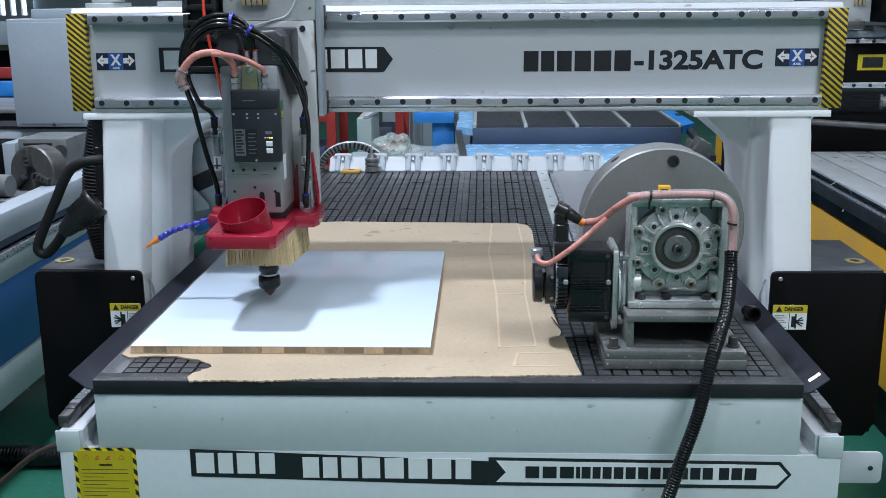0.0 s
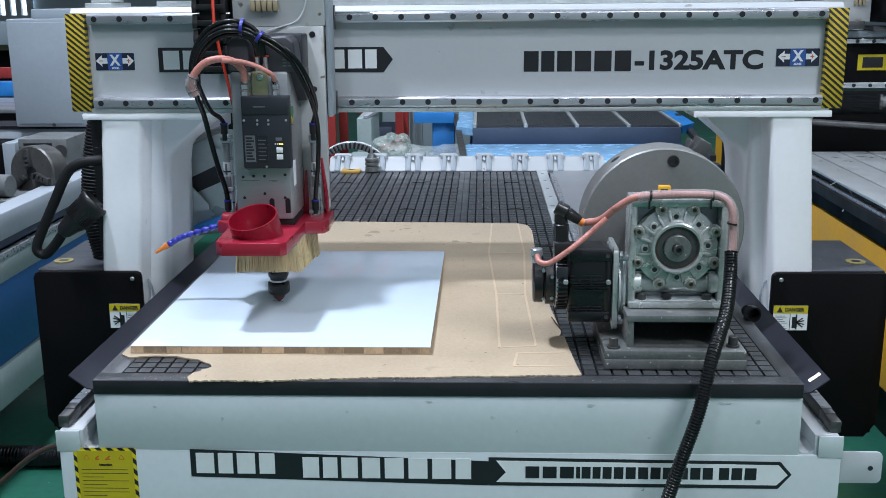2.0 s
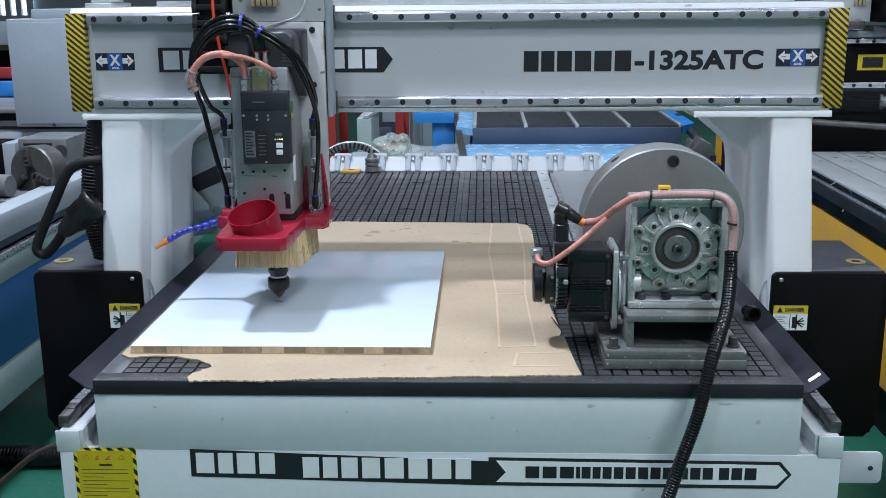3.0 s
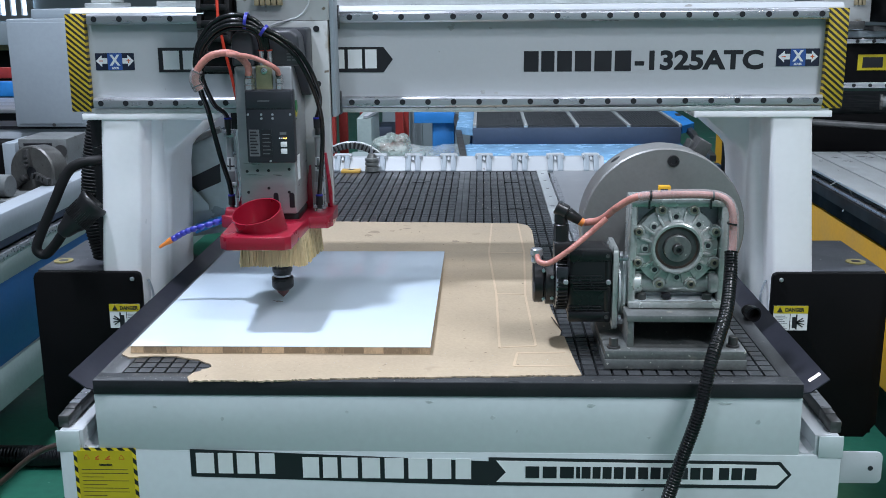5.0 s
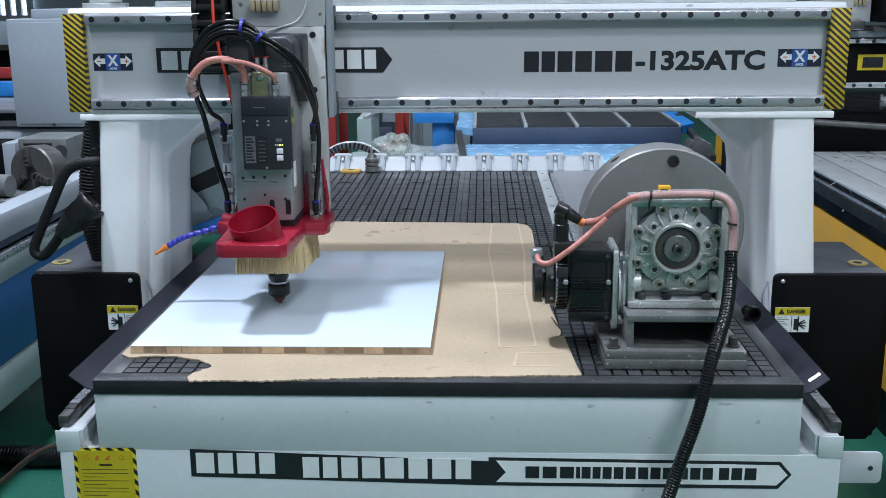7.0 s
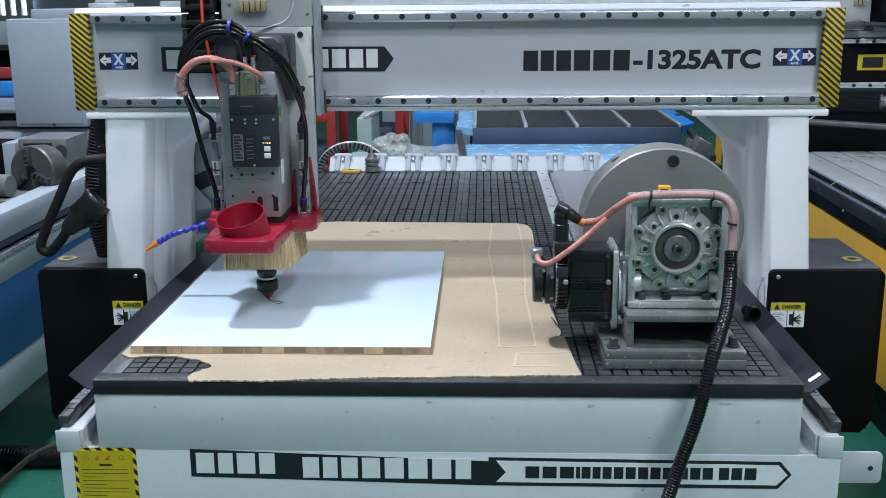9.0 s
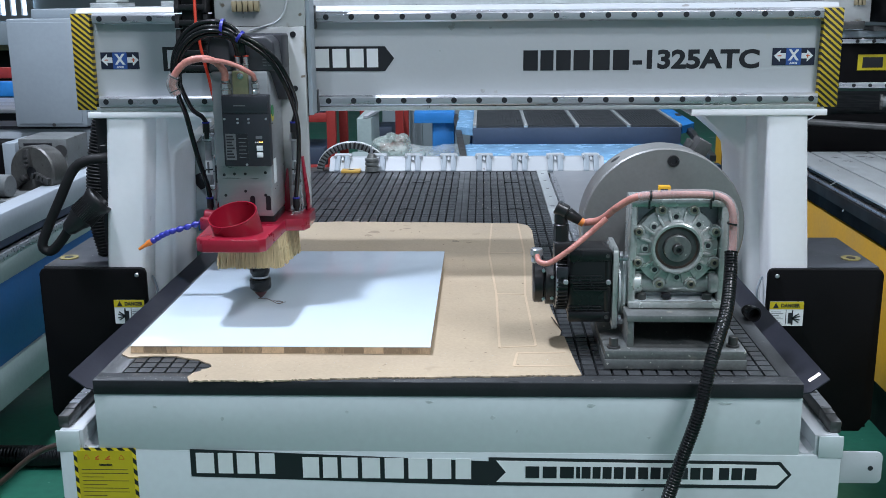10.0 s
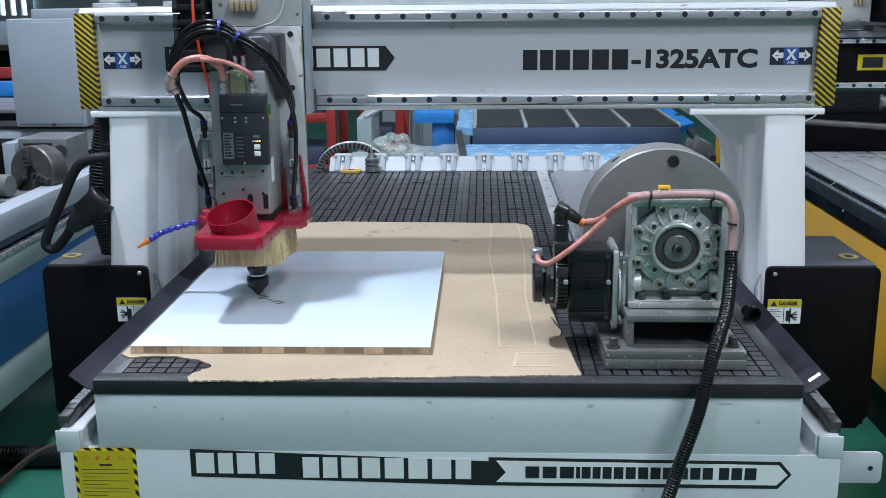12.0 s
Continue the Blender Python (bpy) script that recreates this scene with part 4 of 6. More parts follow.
for (x0, x1) in ((-0.562, -0.552), (-0.350, -0.342)):
    part("side_bracket", prism([(0.60, 1.044), (0.66, 1.044), (0.65, 1.14), (0.63, 1.20), (0.605, 1.20)], "x", x0, x1, 0.001), "red", hood)
part("front_gusset", prism([(-0.3525, 1.205), (-0.3465, 1.205), (-0.3350, 1.105), (-0.3350, 1.066), (-0.3420, 1.066), (-0.3440, 1.105)], "y", 0.580, 0.612, 0.001), "red", hood)
part("front_gusset", prism([(-0.3890, 1.176), (-0.3845, 1.176), (-0.3830, 1.066), (-0.4010, 1.066), (-0.4005, 1.094)], "y", 0.570, 0.576, 0.001), "red", hood)
part("front_gusset", prism([(-0.552, 1.14), (-0.545, 1.14), (-0.540, 1.06), (-0.575, 1.06)], "y", 0.560, 0.565, 0.001), "red", hood)
# brush skirt: rows of bristle tufts
rb = random.Random(8)
loop = [(-0.531, 0.407), (-0.386, 0.407), (-0.366, 0.582), (-0.531, 0.582)]
tufts = bmesh.new()
for (a, b) in zip(loop, loop[1:] + loop[:1]):
    a, b = Vector((*a, 0)), Vector((*b, 0))
    n = int((b - a).length / 0.0013)
    out = (b - a).normalized().cross(Vector((0, 0, 1)))
    for k in range(n):
        for row in range(3):
            c = a.lerp(b, (k + rb.uniform(0.2, 0.8)) / n) - out * (0.003 + 0.006 * row)
            lean = out * rb.uniform(0.000, 0.009) + (b - a).normalized() * rb.uniform(-0.005, 0.005)
            w, dn = rb.uniform(0.0014, 0.0025), 0.959 + rb.uniform(-0.003, 0.005)
            ring = []
            for zz, off, ww in ((1.039, Vector(), 0.6), (dn, lean, 1.0)):
                ring.append([tufts.verts.new((c.x + off.x + w * ww * math.cos(q * math.pi / 2 + 0.6), c.y + off.y + w * ww * math.sin(q * math.pi / 2 + 0.6), zz)) for q in range(4)])
            for q in range(4):
                tufts.faces.new((ring[0][q], ring[0][(q + 1) % 4], ring[1][(q + 1) % 4], ring[1][q]))
            tufts.faces.new(ring[1][::-1])
bmesh.ops.recalc_face_normals(tufts, faces=tufts.faces[:])
skirt_ob = part("brush_skirt", tufts, "bristle", hood, "tan bristle brush skirt", flat=True)
skirt_ob["kind"] = "stuff"
part("skirt_backing", prism([(-0.527, 0.412), (-0.391, 0.412), (-0.373, 0.577), (-0.527, 0.577)], "z", 0.968, 1.038), "bristle", hood)
# air cylinders on both sides
for cx in (-0.580, -0.3605):
    cy_ = part("air_cylinder", cyl((cx, 0.555, 1.135), (cx, 0.555, 1.255), 0.0105, 18, 0.001), "silver", head, "slim pneumatic cylinder")
    part("cylinder_head", box(cx - 0.013, cx + 0.013, 0.542, 0.568, 1.250, 1.268, 0.002), "steel", cy_)
    part("cylinder_foot", box(cx - 0.013, cx + 0.013, 0.542, 0.568, 1.122, 1.138, 0.002), "steel", cy_)
    part("tie_rod", cyl((cx + 0.0115, 0.548, 1.07), (cx + 0.0115, 0.548, 1.26), 0.003, 10), "steel", cy_)
    part("paper_label", lathe((cx, 0.555, 1.165), (0, 0, 1), [(0, 0.0109), (0.036, 0.0109)], 18, False), "white_ink", cy_)
    part("text_bar", box(cx - 0.004, cx + 0.001, 0.5437, 0.5442, 1.170, 1.198), "grey_ink", cy_)
    part("sensor_strap", lathe((cx, 0.555, 1.176), (0, 0, 1), [(0, 0.0118), (0.004, 0.0118)], 18, False), "black", cy_)
    for z, y in ((1.272, 0.540), (1.082, 0.535)):
        part("fitting", merge(cyl((cx, y, z), (cx, y, z + 0.024), 0.0088, 16, 0.001), cyl((cx, y, z - 0.016), (cx, y, z), 0.0062, 6)), "black", cy_)
        part("fitting_ring", cyl((cx, y, z + 0.0235), (cx, y, z + 0.0275), 0.0093, 16), "blue_bead", cy_)
    part("elbow", merge(cyl((cx, 0.535, 1.062), (cx, 0.535, 1.074), 0.0095, 6, 0.001), cyl((cx - 0.012, 0.54, 1.066), (cx, 0.54, 1.066), 0.006, 12)), "nickel", cy_)
# coolant hose with nozzle
pts = smooth_path([(-0.594, 0.50, 1.053), (-0.633, 0.50, 1.040), (-0.672, 0.50, 1.029), (-0.698, 0.50, 1.019), (-0.722, 0.50, 1.005)], 2)
for p in pts:
    part("hose_bead", lathe(p + Vector((-0.006, 0, -0.0025)), (1, 0, 0.35), [(-0.002, 0.0042), (0.002, 0.0070), (0.007, 0.0083), (0.012, 0.0070), (0.016, 0.0046), (0.019, 0.0042)], 14), "blue_bead", head)
part("nozzle", lathe((-0.727, 0.50, 1.002), (-0.033, -0.005, -0.020), [(-0.002, 0.0050), (0.001, 0.0082), (0.010, 0.0078), (0.016, 0.0052), (0.037, 0.0036), (0.038, 0.0020)], 18), "orange", head, "orange plastic nozzle")
part("red_stub", cyl((-0.556, 0.51, 1.062), (-0.590, 0.505, 1.066), 0.018, 20, 0.003), "red", head)
# air tubes: a bundle that arches from the fittings over both sides
HIGH = ((-0.449, 1.468), (-0.452, 1.505), (-0.470, 1.531), (-0.503, 1.545), (-0.541, 1.543), (-0.579, 1.522), (-0.608, 1.480), (-0.619, 1.435), (-0.616, 1.403))
LOW = ((-0.464, 1.468), (-0.466, 1.490), (-0.474, 1.506), (-0.496, 1.514), (-0.529, 1.515), (-0.561, 1.502), (-0.591, 1.472), (-0.603, 1.430), (-0.607, 1.403))


def air_tube(f, dy):
    return tube([(a[0] + (b[0] - a[0]) * f, 0.425 + dy * min(1, k / 3) - 0.012 * math.sin(math.pi * k / 8), a[1] + (b[1] - a[1]) * f) for k, (a, b) in enumerate(zip(LOW, HIGH))], 0.0056, 12, 6)


for f, dy in ((0.0, -0.006), (0.32, -0.012), (0.62, -0.004), (1.0, 0.0), (0.15, 0.012), (0.5, 0.014)):
    part("air_tube", air_tube(f, dy), "rubber", head, "glossy black air tube")
for dx, dz, y1, z1 in ((0.0, 0.0, 0.535, 1.108), (0.011, 0.006, 0.540, 1.298)):
    path = [(-0.474 + dx, 0.412, 1.512 + dz), (-0.450 + dx, 0.410, 1.503 + dz), (-0.418 + dx, 0.414, 1.484 + dz), (-0.386 + dx, 0.425, 1.453 + dz), (-0.362 + dx, 0.445, 1.402 + dz)]
    if z1 < 1.2:
        path += [(-0.347, 0.475, 1.345), (-0.342, 0.500, 1.290), (-0.346, 0.515, 1.22), (-0.355, 0.528, 1.15), (-0.3605, y1, z1)]
    else:
        path += [(-0.344, 0.490, 1.355), (-0.352, 0.525, 1.320), (-0.3605, y1, z1)]
    part("air_tube", tube(path, 0.0056, 12, 8), "rubber", head, "glossy black air tube")
part("air_tube", tube([(-0.612, 0.425, 1.405), (-0.617, 0.45, 1.37), (-0.613, 0.485, 1.325), (-0.606, 0.50, 1.27), (-0.595, 0.515, 1.20), (-0.583, 0.53, 1.14), (-0.580, 0.535, 1.108)], 0.0062, 12, 8), "rubber", head, "glossy black air tube")
part("air_tube", tube([(-0.606, 0.425, 1.405), (-0.602, 0.445, 1.375), (-0.594, 0.48, 1.335), (-0.584, 0.52, 1.315), (-0.580, 0.540, 1.298)], 0.0056, 12, 8), "rubber", head, "glossy black air tube")
for (x, z, sl, r) in ((-0.494, 1.530, -0.12, 0.022), (-0.455, 1.510, -0.75, 0.016)):
    part("tube_clip", lathe((x, 0.418, z), (1, 0, sl), [(-0.0035, r), (0.0035, r), (0.0035, r - 0.003), (-0.0035, r - 0.003)], 20, False), "blue_bead", head, "blue tube clip")
part("spiral_hose", tube([(-0.494, 0.412, 1.412), (-0.493, 0.405, 1.432), (-0.511, 0.395, 1.455), (-0.541, 0.390, 1.463), (-0.575, 0.385, 1.455), (-0.602, 0.388, 1.430), (-0.614, 0.395, 1.402), (-0.606, 0.40, 1.380)], 0.0086, 14, 8, 0.0005, 0.011), "pink", head, "salmon spiral-wrapped hose")
part("spiral_hose", tube([(-0.424, 0.412, 1.412), (-0.428, 0.402, 1.426), (-0.457, 0.392, 1.444), (-0.492, 0.386, 1.456), (-0.535, 0.378, 1.460)], 0.0060, 14, 8, 0.0003, 0.011), "pink", head)
part("gland_boot", cyl((-0.4255, 0.414, 1.408), (-0.4255, 0.410, 1.424), 0.0065, 16, 0.001, 0.0055), "black", head)
for p, d in (((-0.606, 0.392, 1.420), (-0.5, 0, -1)), ((-0.610, 0.398, 1.388), (0.4, 0, -1))):
    part("cable_tie", lathe(p, d, [(-0.0015, 0.0138), (0.0015, 0.0138), (0.0015, 0.012), (-0.0015, 0.012)], 16, False), "black", head)
part("red_cable", tube([(-0.595, 0.57, 1.66), (-0.592, 0.55, 1.545), (-0.586, 0.55, 1.5), (-0.58, 0.55, 1.46), (-0.568, 0.55, 1.405), (-0.557, 0.55, 1.343), (-0.545, 0.57, 1.293)], 0.0038, 8), "red_wire", head, "thin orange-red cable")
part("white_cable", tube([(-0.366, 0.586, 1.62), (-0.380, 0.586, 1.566), (-0.40, 0.586, 1.540), (-0.430, 0.586, 1.530), (-0.47, 0.582, 1.519)], 0.0022, 8), "white", head)
part("terminal_strip", merge(*[box(-0.508 + 0.014 * k, -0.497 + 0.014 * k, 0.575, 0.590, 1.565, 1.59, 0.001) for k in range(5)]), "pin", head)
part("wrap_sleeve", tube([(-0.606, 0.388, 1.425), (-0.614, 0.392, 1.402), (-0.607, 0.40, 1.380)], 0.0130, 14, 8), "wrap", head, "clear plastic wrapping")
# ---- rotary axis on the table ----
rot = thing("rotary_unit", 0.49, 0.25, T, "rotary axis unit with a worm gearbox, black motor and big chuck", "rotary axis")
part("base_plate", box(0.334, 0.629, 0.075, 0.46, T + 0.0005, T + 0.022, 0.002), "iron", rot)
part("foot_plate", box(0.335, 0.628, 0.078, 0.455, T + 0.022, T + 0.041, 0.002), "iron", rot)
stand = part("stand", merge(box(0.383, 0.397, 0.10, 0.40, T + 0.041, T + 0.098, 0.002), box(0.575, 0.589, 0.10, 0.40, T + 0.041, T + 0.098, 0.002), box(0.380, 0.592, 0.095, 0.40, T + 0.098, T + 0.113, 0.002), box(0.397, 0.575, 0.30, 0.32, T + 0.041, T + 0.098)), "iron", rot, "open steel stand")
for (x, y) in ((0.355, 0.10), (0.606, 0.11), (0.355, 0.41), (0.606, 0.41)):
    b = part("base_bolt", merge(cyl((x, y, T + 0.041), (x, y, T + 0.045), 0.014, 20), cyl((x, y, T + 0.045), (x, y, T + 0.064), 0.0095, 18, 0.001)), "dark_steel", rot)
GX, GZ, GY = 0.486, 1.067, 0.135
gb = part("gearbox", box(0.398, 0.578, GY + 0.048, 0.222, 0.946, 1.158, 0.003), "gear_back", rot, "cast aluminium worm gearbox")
for pc in (box(0.389, 0.403, GY + 0.012, 0.228, 0.935, 1.166, 0.004), box(0.576, 0.592, GY + 0.012, 0.228, 0.935, 1.166, 0.004), box(0.3892, 0.5918, GY + 0.010, 0.229, 1.152, 1.170, 0.005), box(0.389, 0.592, GY + 0.005, 0.285, 0.934, 0.948, 0.003)):
    part("housing_wall", pc, "gear_cast", gb)
part("worm_bulge", cyl((0.396, GY + 0.052, 0.982), (0.580, GY + 0.052, 0.982), 0.024, 24, 0.004), "gear_cast", gb)
ring = [(-0.022, 0.088), (0.004, 0.0885), (0.011, 0.087), (0.013, 0.078), (0.017, 0.060), (0.024, 0.056), (0.030, 0.0545), (0.032, 0.051), (0.031, 0.0465), (0.014, 0.0445)]
fl = part("bearing_flange", lathe((GX, GY + 0.030, GZ), (0, -1, 0), ring, 64), "gear_cast", gb, "round cast bearing flange with ribs and bolts")
part("seal", lathe((GX, GY + 0.014, GZ), (0, -1, 0), [(0, 0.0455), (0.006, 0.0455), (0.007, 0.030), (0.004, 0.028)], 40), "dark_steel", fl)
part("seal_lip", lathe((GX, GY + 0.010, GZ), (0, -1, 0), [(0, 0.0445), (0.004, 0.0445), (0.004, 0.0405), (0, 0.0405)], 40), "brown", fl)
part("output_bush", lathe((GX, GY + 0.012, GZ), (0, -1, 0), [(0, 0.0285), (0.014, 0.0285), (0.016, 0.0265), (0.016, 0.012), (0.010, 0.011)], 36), "iron", fl)
part("shaft_bolt", lathe((GX, GY - 0.002, GZ), (0, -1, 0), [(0, 0.0115), (0.012, 0.0115), (0.014, 0.010), (0.014, 0.0058), (0.004, 0.005)], 24), "dark_steel", fl)
part("bolt_socket", cyl((GX, GY - 0.0065, GZ), (GX, GY - 0.0055, GZ), 0.0055, 6), "ink", fl)
for k in range(8):
    a = radians(22.5 + 45 * k)
    p = Vector((GX + 0.0865 * math.cos(a), GY + 0.012, GZ + 0.0865 * math.sin(a)))
    part("lug", cyl(p + Vector((0, 0.018, 0)), p, 0.0130, 20, 0.002), "gear_cast", fl)
    bo = part("flange_bolt", lathe(p, (0, -1, 0), [(-0.001, 0.0082), (0.006, 0.0082), (0.007, 0.0072), (0.007, 0.0046), (0.003, 0.004)], 16), "bolt", fl)
    part("bolt_socket", cyl(p + Vector((0, -0.0045, 0)), p + Vector((0, -0.0035, 0)), 0.0045, 6), "ink", bo)
    a = radians(45 * k + 3)
    q = Vector((GX + 0.0655 * math.cos(a), GY + 0.014, GZ + 0.0655 * math.sin(a)))
    part("hole_boss", cyl(q + Vector((0, 0.006, 0)), q + Vector((0, -0.0025, 0)), 0.0098, 18, 0.002), "gear_cast", fl)
    part("tapped_hole", cyl(q, q + Vector((0, -0.0032, 0)), 0.0052, 14), "ink", fl)
    for d in (-13, 13):
        rr = prism([(GX + 0.054, GY + 0.004), (GX + 0.078, GY + 0.013), (GX + 0.084, GY + 0.019), (GX + 0.054, GY + 0.019)], "z", GZ - 0.0026, GZ + 0.0026, 0.0008)
        part("rib", rotated(rr, (GX, GY, GZ), ry=-(45 * k + d)), "gear_cast", fl)
# pads, side bosses and cooling ribs round the flange
for bx in (0.4075, 0.5685):
    part("side_boss", cyl((bx - 0.010, GY + 0.030, 0.985), (bx + 0.010, GY + 0.030, 0.985), 0.022, 24, 0.003), "gear_cast", gb)
for k in range(4):
    for x0, x1 in ((0.402, 0.424), (0.550, 0.574)):
        part("cooling_rib", box(x0, x1, GY + 0.026, GY + 0.052, 1.008 + 0.007 * k, 1.0105 + 0.007 * k), "gear_cast", gb)
part("bottom_shelf", box(0.402, 0.574, GY + 0.012, GY + 0.052, 0.948, 0.951, 0.001), "bright", gb)
part("level_plug", box(GX - 0.025, GX - 0.007, GY + 0.010, GY + 0.03, 0.954, 0.964, 0.001), "ink", gb)
for bx in (0.418, 0.556):
    part("mount_bolt", cyl((bx, GY + 0.022, 0.947), (bx, GY + 0.022, 0.964), 0.010, 16, 0.001), "dark_steel", gb)
part("eye_bolt", box(0.453, 0.478, 0.196, 0.214, 1.169, 1.188, 0.002), "yellow", gb, "yellow cable clamp")
# chuck on the far side of the gearbox
CX, CZ, CY = 0.497, 1.055, 0.385
ch = part("chuck", lathe((CX, CY, CZ), (0, 1, 0), [(-0.006, 0.06), (-0.006, 0.1840), (-0.0025, 0.1875), (0.090, 0.1875), (0.096, 0.183), (0.096, 0.05)], 96), "chuck", rot, "large turned steel chuck body", angle=25)
part("chuck_hub", merge(cyl((CX, 0.220, CZ), (CX, 0.300, CZ), 0.070, 36), cyl((CX, 0.300, CZ), (CX, CY, CZ), 0.085, 36)), "iron", ch)
ks = part("cap_screw", lathe((CX + 0.017, CY - 0.0055, CZ + 0.158), (0, -1, 0), [(0, 0.0135), (0.004, 0.0135), (0.006, 0.0120), (0.006, 0.0072), (0.002, 0.0068)], 24), "black", ch, "black socket cap screw")
part("hex_socket", cyl((CX + 0.017, CY - 0.0080, CZ + 0.158), (CX + 0.017, CY - 0.0090, CZ + 0.158), 0.0070, 6), "ink", ks)
for (ang, w) in ((125, 0.012), (62, 0.02)):
    a = radians(ang)
    o = Vector((CX + 0.187 * math.cos(a), CY + 0.05, CZ + 0.187 * math.sin(a)))
    if ang == 125:
        part("key_hole", cyl(o - 0.004 * (o - Vector((CX, CY + 0.05, CZ))).normalized(), o + 0.0008 * (o - Vector((CX, CY + 0.05, CZ))).normalized(), 0.012, 20), "ink", ch)
    else:
        part("jaw", rotated(merge(box(CX + 0.14, CX + 0.205, CY + 0.096, CY + 0.15, CZ - 0.022, CZ + 0.022, 0.003), box(CX + 0.17, CX + 0.220, CY + 0.05, CY + 0.12, CZ - 0.016, CZ + 0.016, 0.003)), (CX, CY, CZ), ry=-ang), "dark_steel", ch)
# servo motor, lying crosswise
MY, MZ = 0.235, 0.968
mo = part("motor", box(0.262, 0.357, MY - 0.060, MY + 0.060, MZ - 0.068, MZ + 0.080, 0.014, 3), "motor_black", rot, "black servo motor with fins")
for z in (MZ - 0.056, MZ - 0.049, MZ - 0.042, MZ + 0.012, MZ + 0.019, MZ + 0.026, MZ + 0.060, MZ + 0.067):
    part("fin", box(0.266, 0.336, MY - 0.0625, MY + 0.0625, z, z + 0.0035, 0.001), "motor_black", mo)
for z0, z1 in ((MZ - 0.074, MZ - 0.050), (MZ + 0.062, MZ + 0.086)):
    part("corner_post", box(0.264, 0.356, MY - 0.066, MY - 0.044, z0, z1, 0.004), "motor_black", mo)
    part("post_bolt", cyl((0.346, MY - 0.066, (z0 + z1) / 2), (0.346, MY - 0.0685, (z0 + z1) / 2), 0.0042, 12), "dark_steel", mo)
for k in range(4):
    part("fin", box(0.274, 0.352, MY - 0.0645, MY - 0.056, MZ - 0.004 + 0.0055 * k, MZ - 0.0015 + 0.0055 * k, 0.0005), "motor_black", mo)
part("silver_band", lathe((0.2375, MY, MZ + 0.004), (1, 0, 0), [(0, 0.060), (0.0005, 0.0618), (0.0045, 0.0618), (0.005, 0.060)], 44), "steel", mo)
part("front_band", box(0.339, 0.3575, MY - 0.0635, MY + 0.0635, MZ - 0.072, MZ + 0.080, 0.010, 3), "black", mo)
part("encoder_cap", lathe((0.190, MY, MZ), (1, 0, 0), [(0, 0.012), (0, 0.042), (0.003, 0.046), (0.021, 0.047), (0.023, 0.042), (0.024, 0.040), (0.046, 0.040)], 40), "motor_black", mo)
part("cap_band", lathe((0.2165, MY, MZ), (1, 0, 0), [(0, 0.040), (0.001, 0.050), (0.018, 0.050), (0.019, 0.040)], 40), "black", mo)
part("fan_drum", lathe((0.236, MY, MZ + 0.004), (1, 0, 0), [(0, 0.04), (0, 0.058), (0.003, 0.061), (0.027, 0.061), (0.027, 0.04)], 44), "motor_black", mo)
for k in range(40):
    rr = box(0.239, 0.262, MY - 0.0655, MY - 0.058, MZ + 0.0025, MZ + 0.0055, 0.0008)
    part("drum_rib", rotated(rr, (0.25, MY, MZ + 0.004), rx=9 * k), "black", mo)
for (x, z, r) in ((0.212, MZ - 0.030, 0.046), (0.212, MZ + 0.033, 0.046), (0.230, MZ + 0.022, 0.050), (0.230, MZ - 0.026, 0.050)):
    y = MY - math.sqrt(max(r * r - (z - MZ) ** 2, 0.0001))
    part("motor_screw", cyl((x, y + 0.004, z), (x, y - 0.004, z), 0.0038, 12), "steel", mo)
for (x, z) in ((0.258, MZ + 0.016), (0.349, MZ + 0.016)):
    part("motor_screw", cyl((x, MY - 0.050, z), (x, MY - 0.070, z), 0.0055, 12, 0.001), "steel", mo)
for dx in (0.459, 0.467):
    part("clamp_hole", box(dx - 0.0025, dx + 0.0045, 0.1945, 0.1965, 1.176, 1.182), "ink", gb)
part("adapter_plate", box(0.3575, 0.371, MY - 0.066, MY + 0.066, MZ - 0.092, MZ + 0.088, 0.012, 3), "gear_cast", rot)
part("motor_plate", box(0.238, 0.263, MY - 0.0665, MY - 0.0560, MZ + 0.026, MZ + 0.048, 0.001), "charcoal", mo, "small grey type plate")
for z in (MZ - 0.066, MZ + 0.075):
    part("corner_bolt", cyl((0.371, MY - 0.060, z), (0.379, MY - 0.060, z), 0.008, 6, 0.001), "steel", mo)
part("adapter_neck", lathe((0.371, MY - 0.006, MZ - 0.005), (1, 0, 0), [(0, 0.070), (0.004, 0.070), (0.006, 0.066), (0.010, 0.072), (0.014, 0.072), (0.016, 0.064), (0.021, 0.062)], 32), "alu", rot, "bright cast adapter")
for z in (MZ - 0.075, MZ - 0.012, MZ + 0.03, MZ + 0.066):
    part("adapter_bolt", cyl((0.360, MY - 0.055, z), (0.392, MY - 0.055, z), 0.006, 12), "steel", rot)
pl = part("cable_plug", merge(box(0.234, 0.270, MY - 0.045, MY + 0.005, MZ + 0.062, MZ + 0.098, 0.005), cyl((0.249, MY - 0.02, MZ + 0.095), (0.249, MY - 0.02, MZ + 0.135), 0.0165, 8, 0.002), cyl((0.249, MY - 0.02, MZ + 0.135), (0.249, MY - 0.02, MZ + 0.168), 0.0145, 22, 0.003), cyl((0.238, MY - 0.02, MZ + 0.172), (0.262, MY - 0.025, MZ + 0.160), 0.0155, 20, 0.002), cyl((0.262, MY - 0.025, MZ + 0.160), (0.290, MY - 0.03, MZ + 0.142), 0.0135, 20, 0.002, 0.010)), "black", mo, "black angled cable plug")
part("plug_ring", cyl((0.288, MY - 0.03, MZ + 0.143), (0.297, MY - 0.032, MZ + 0.138), 0.0092, 16), "orange", mo)
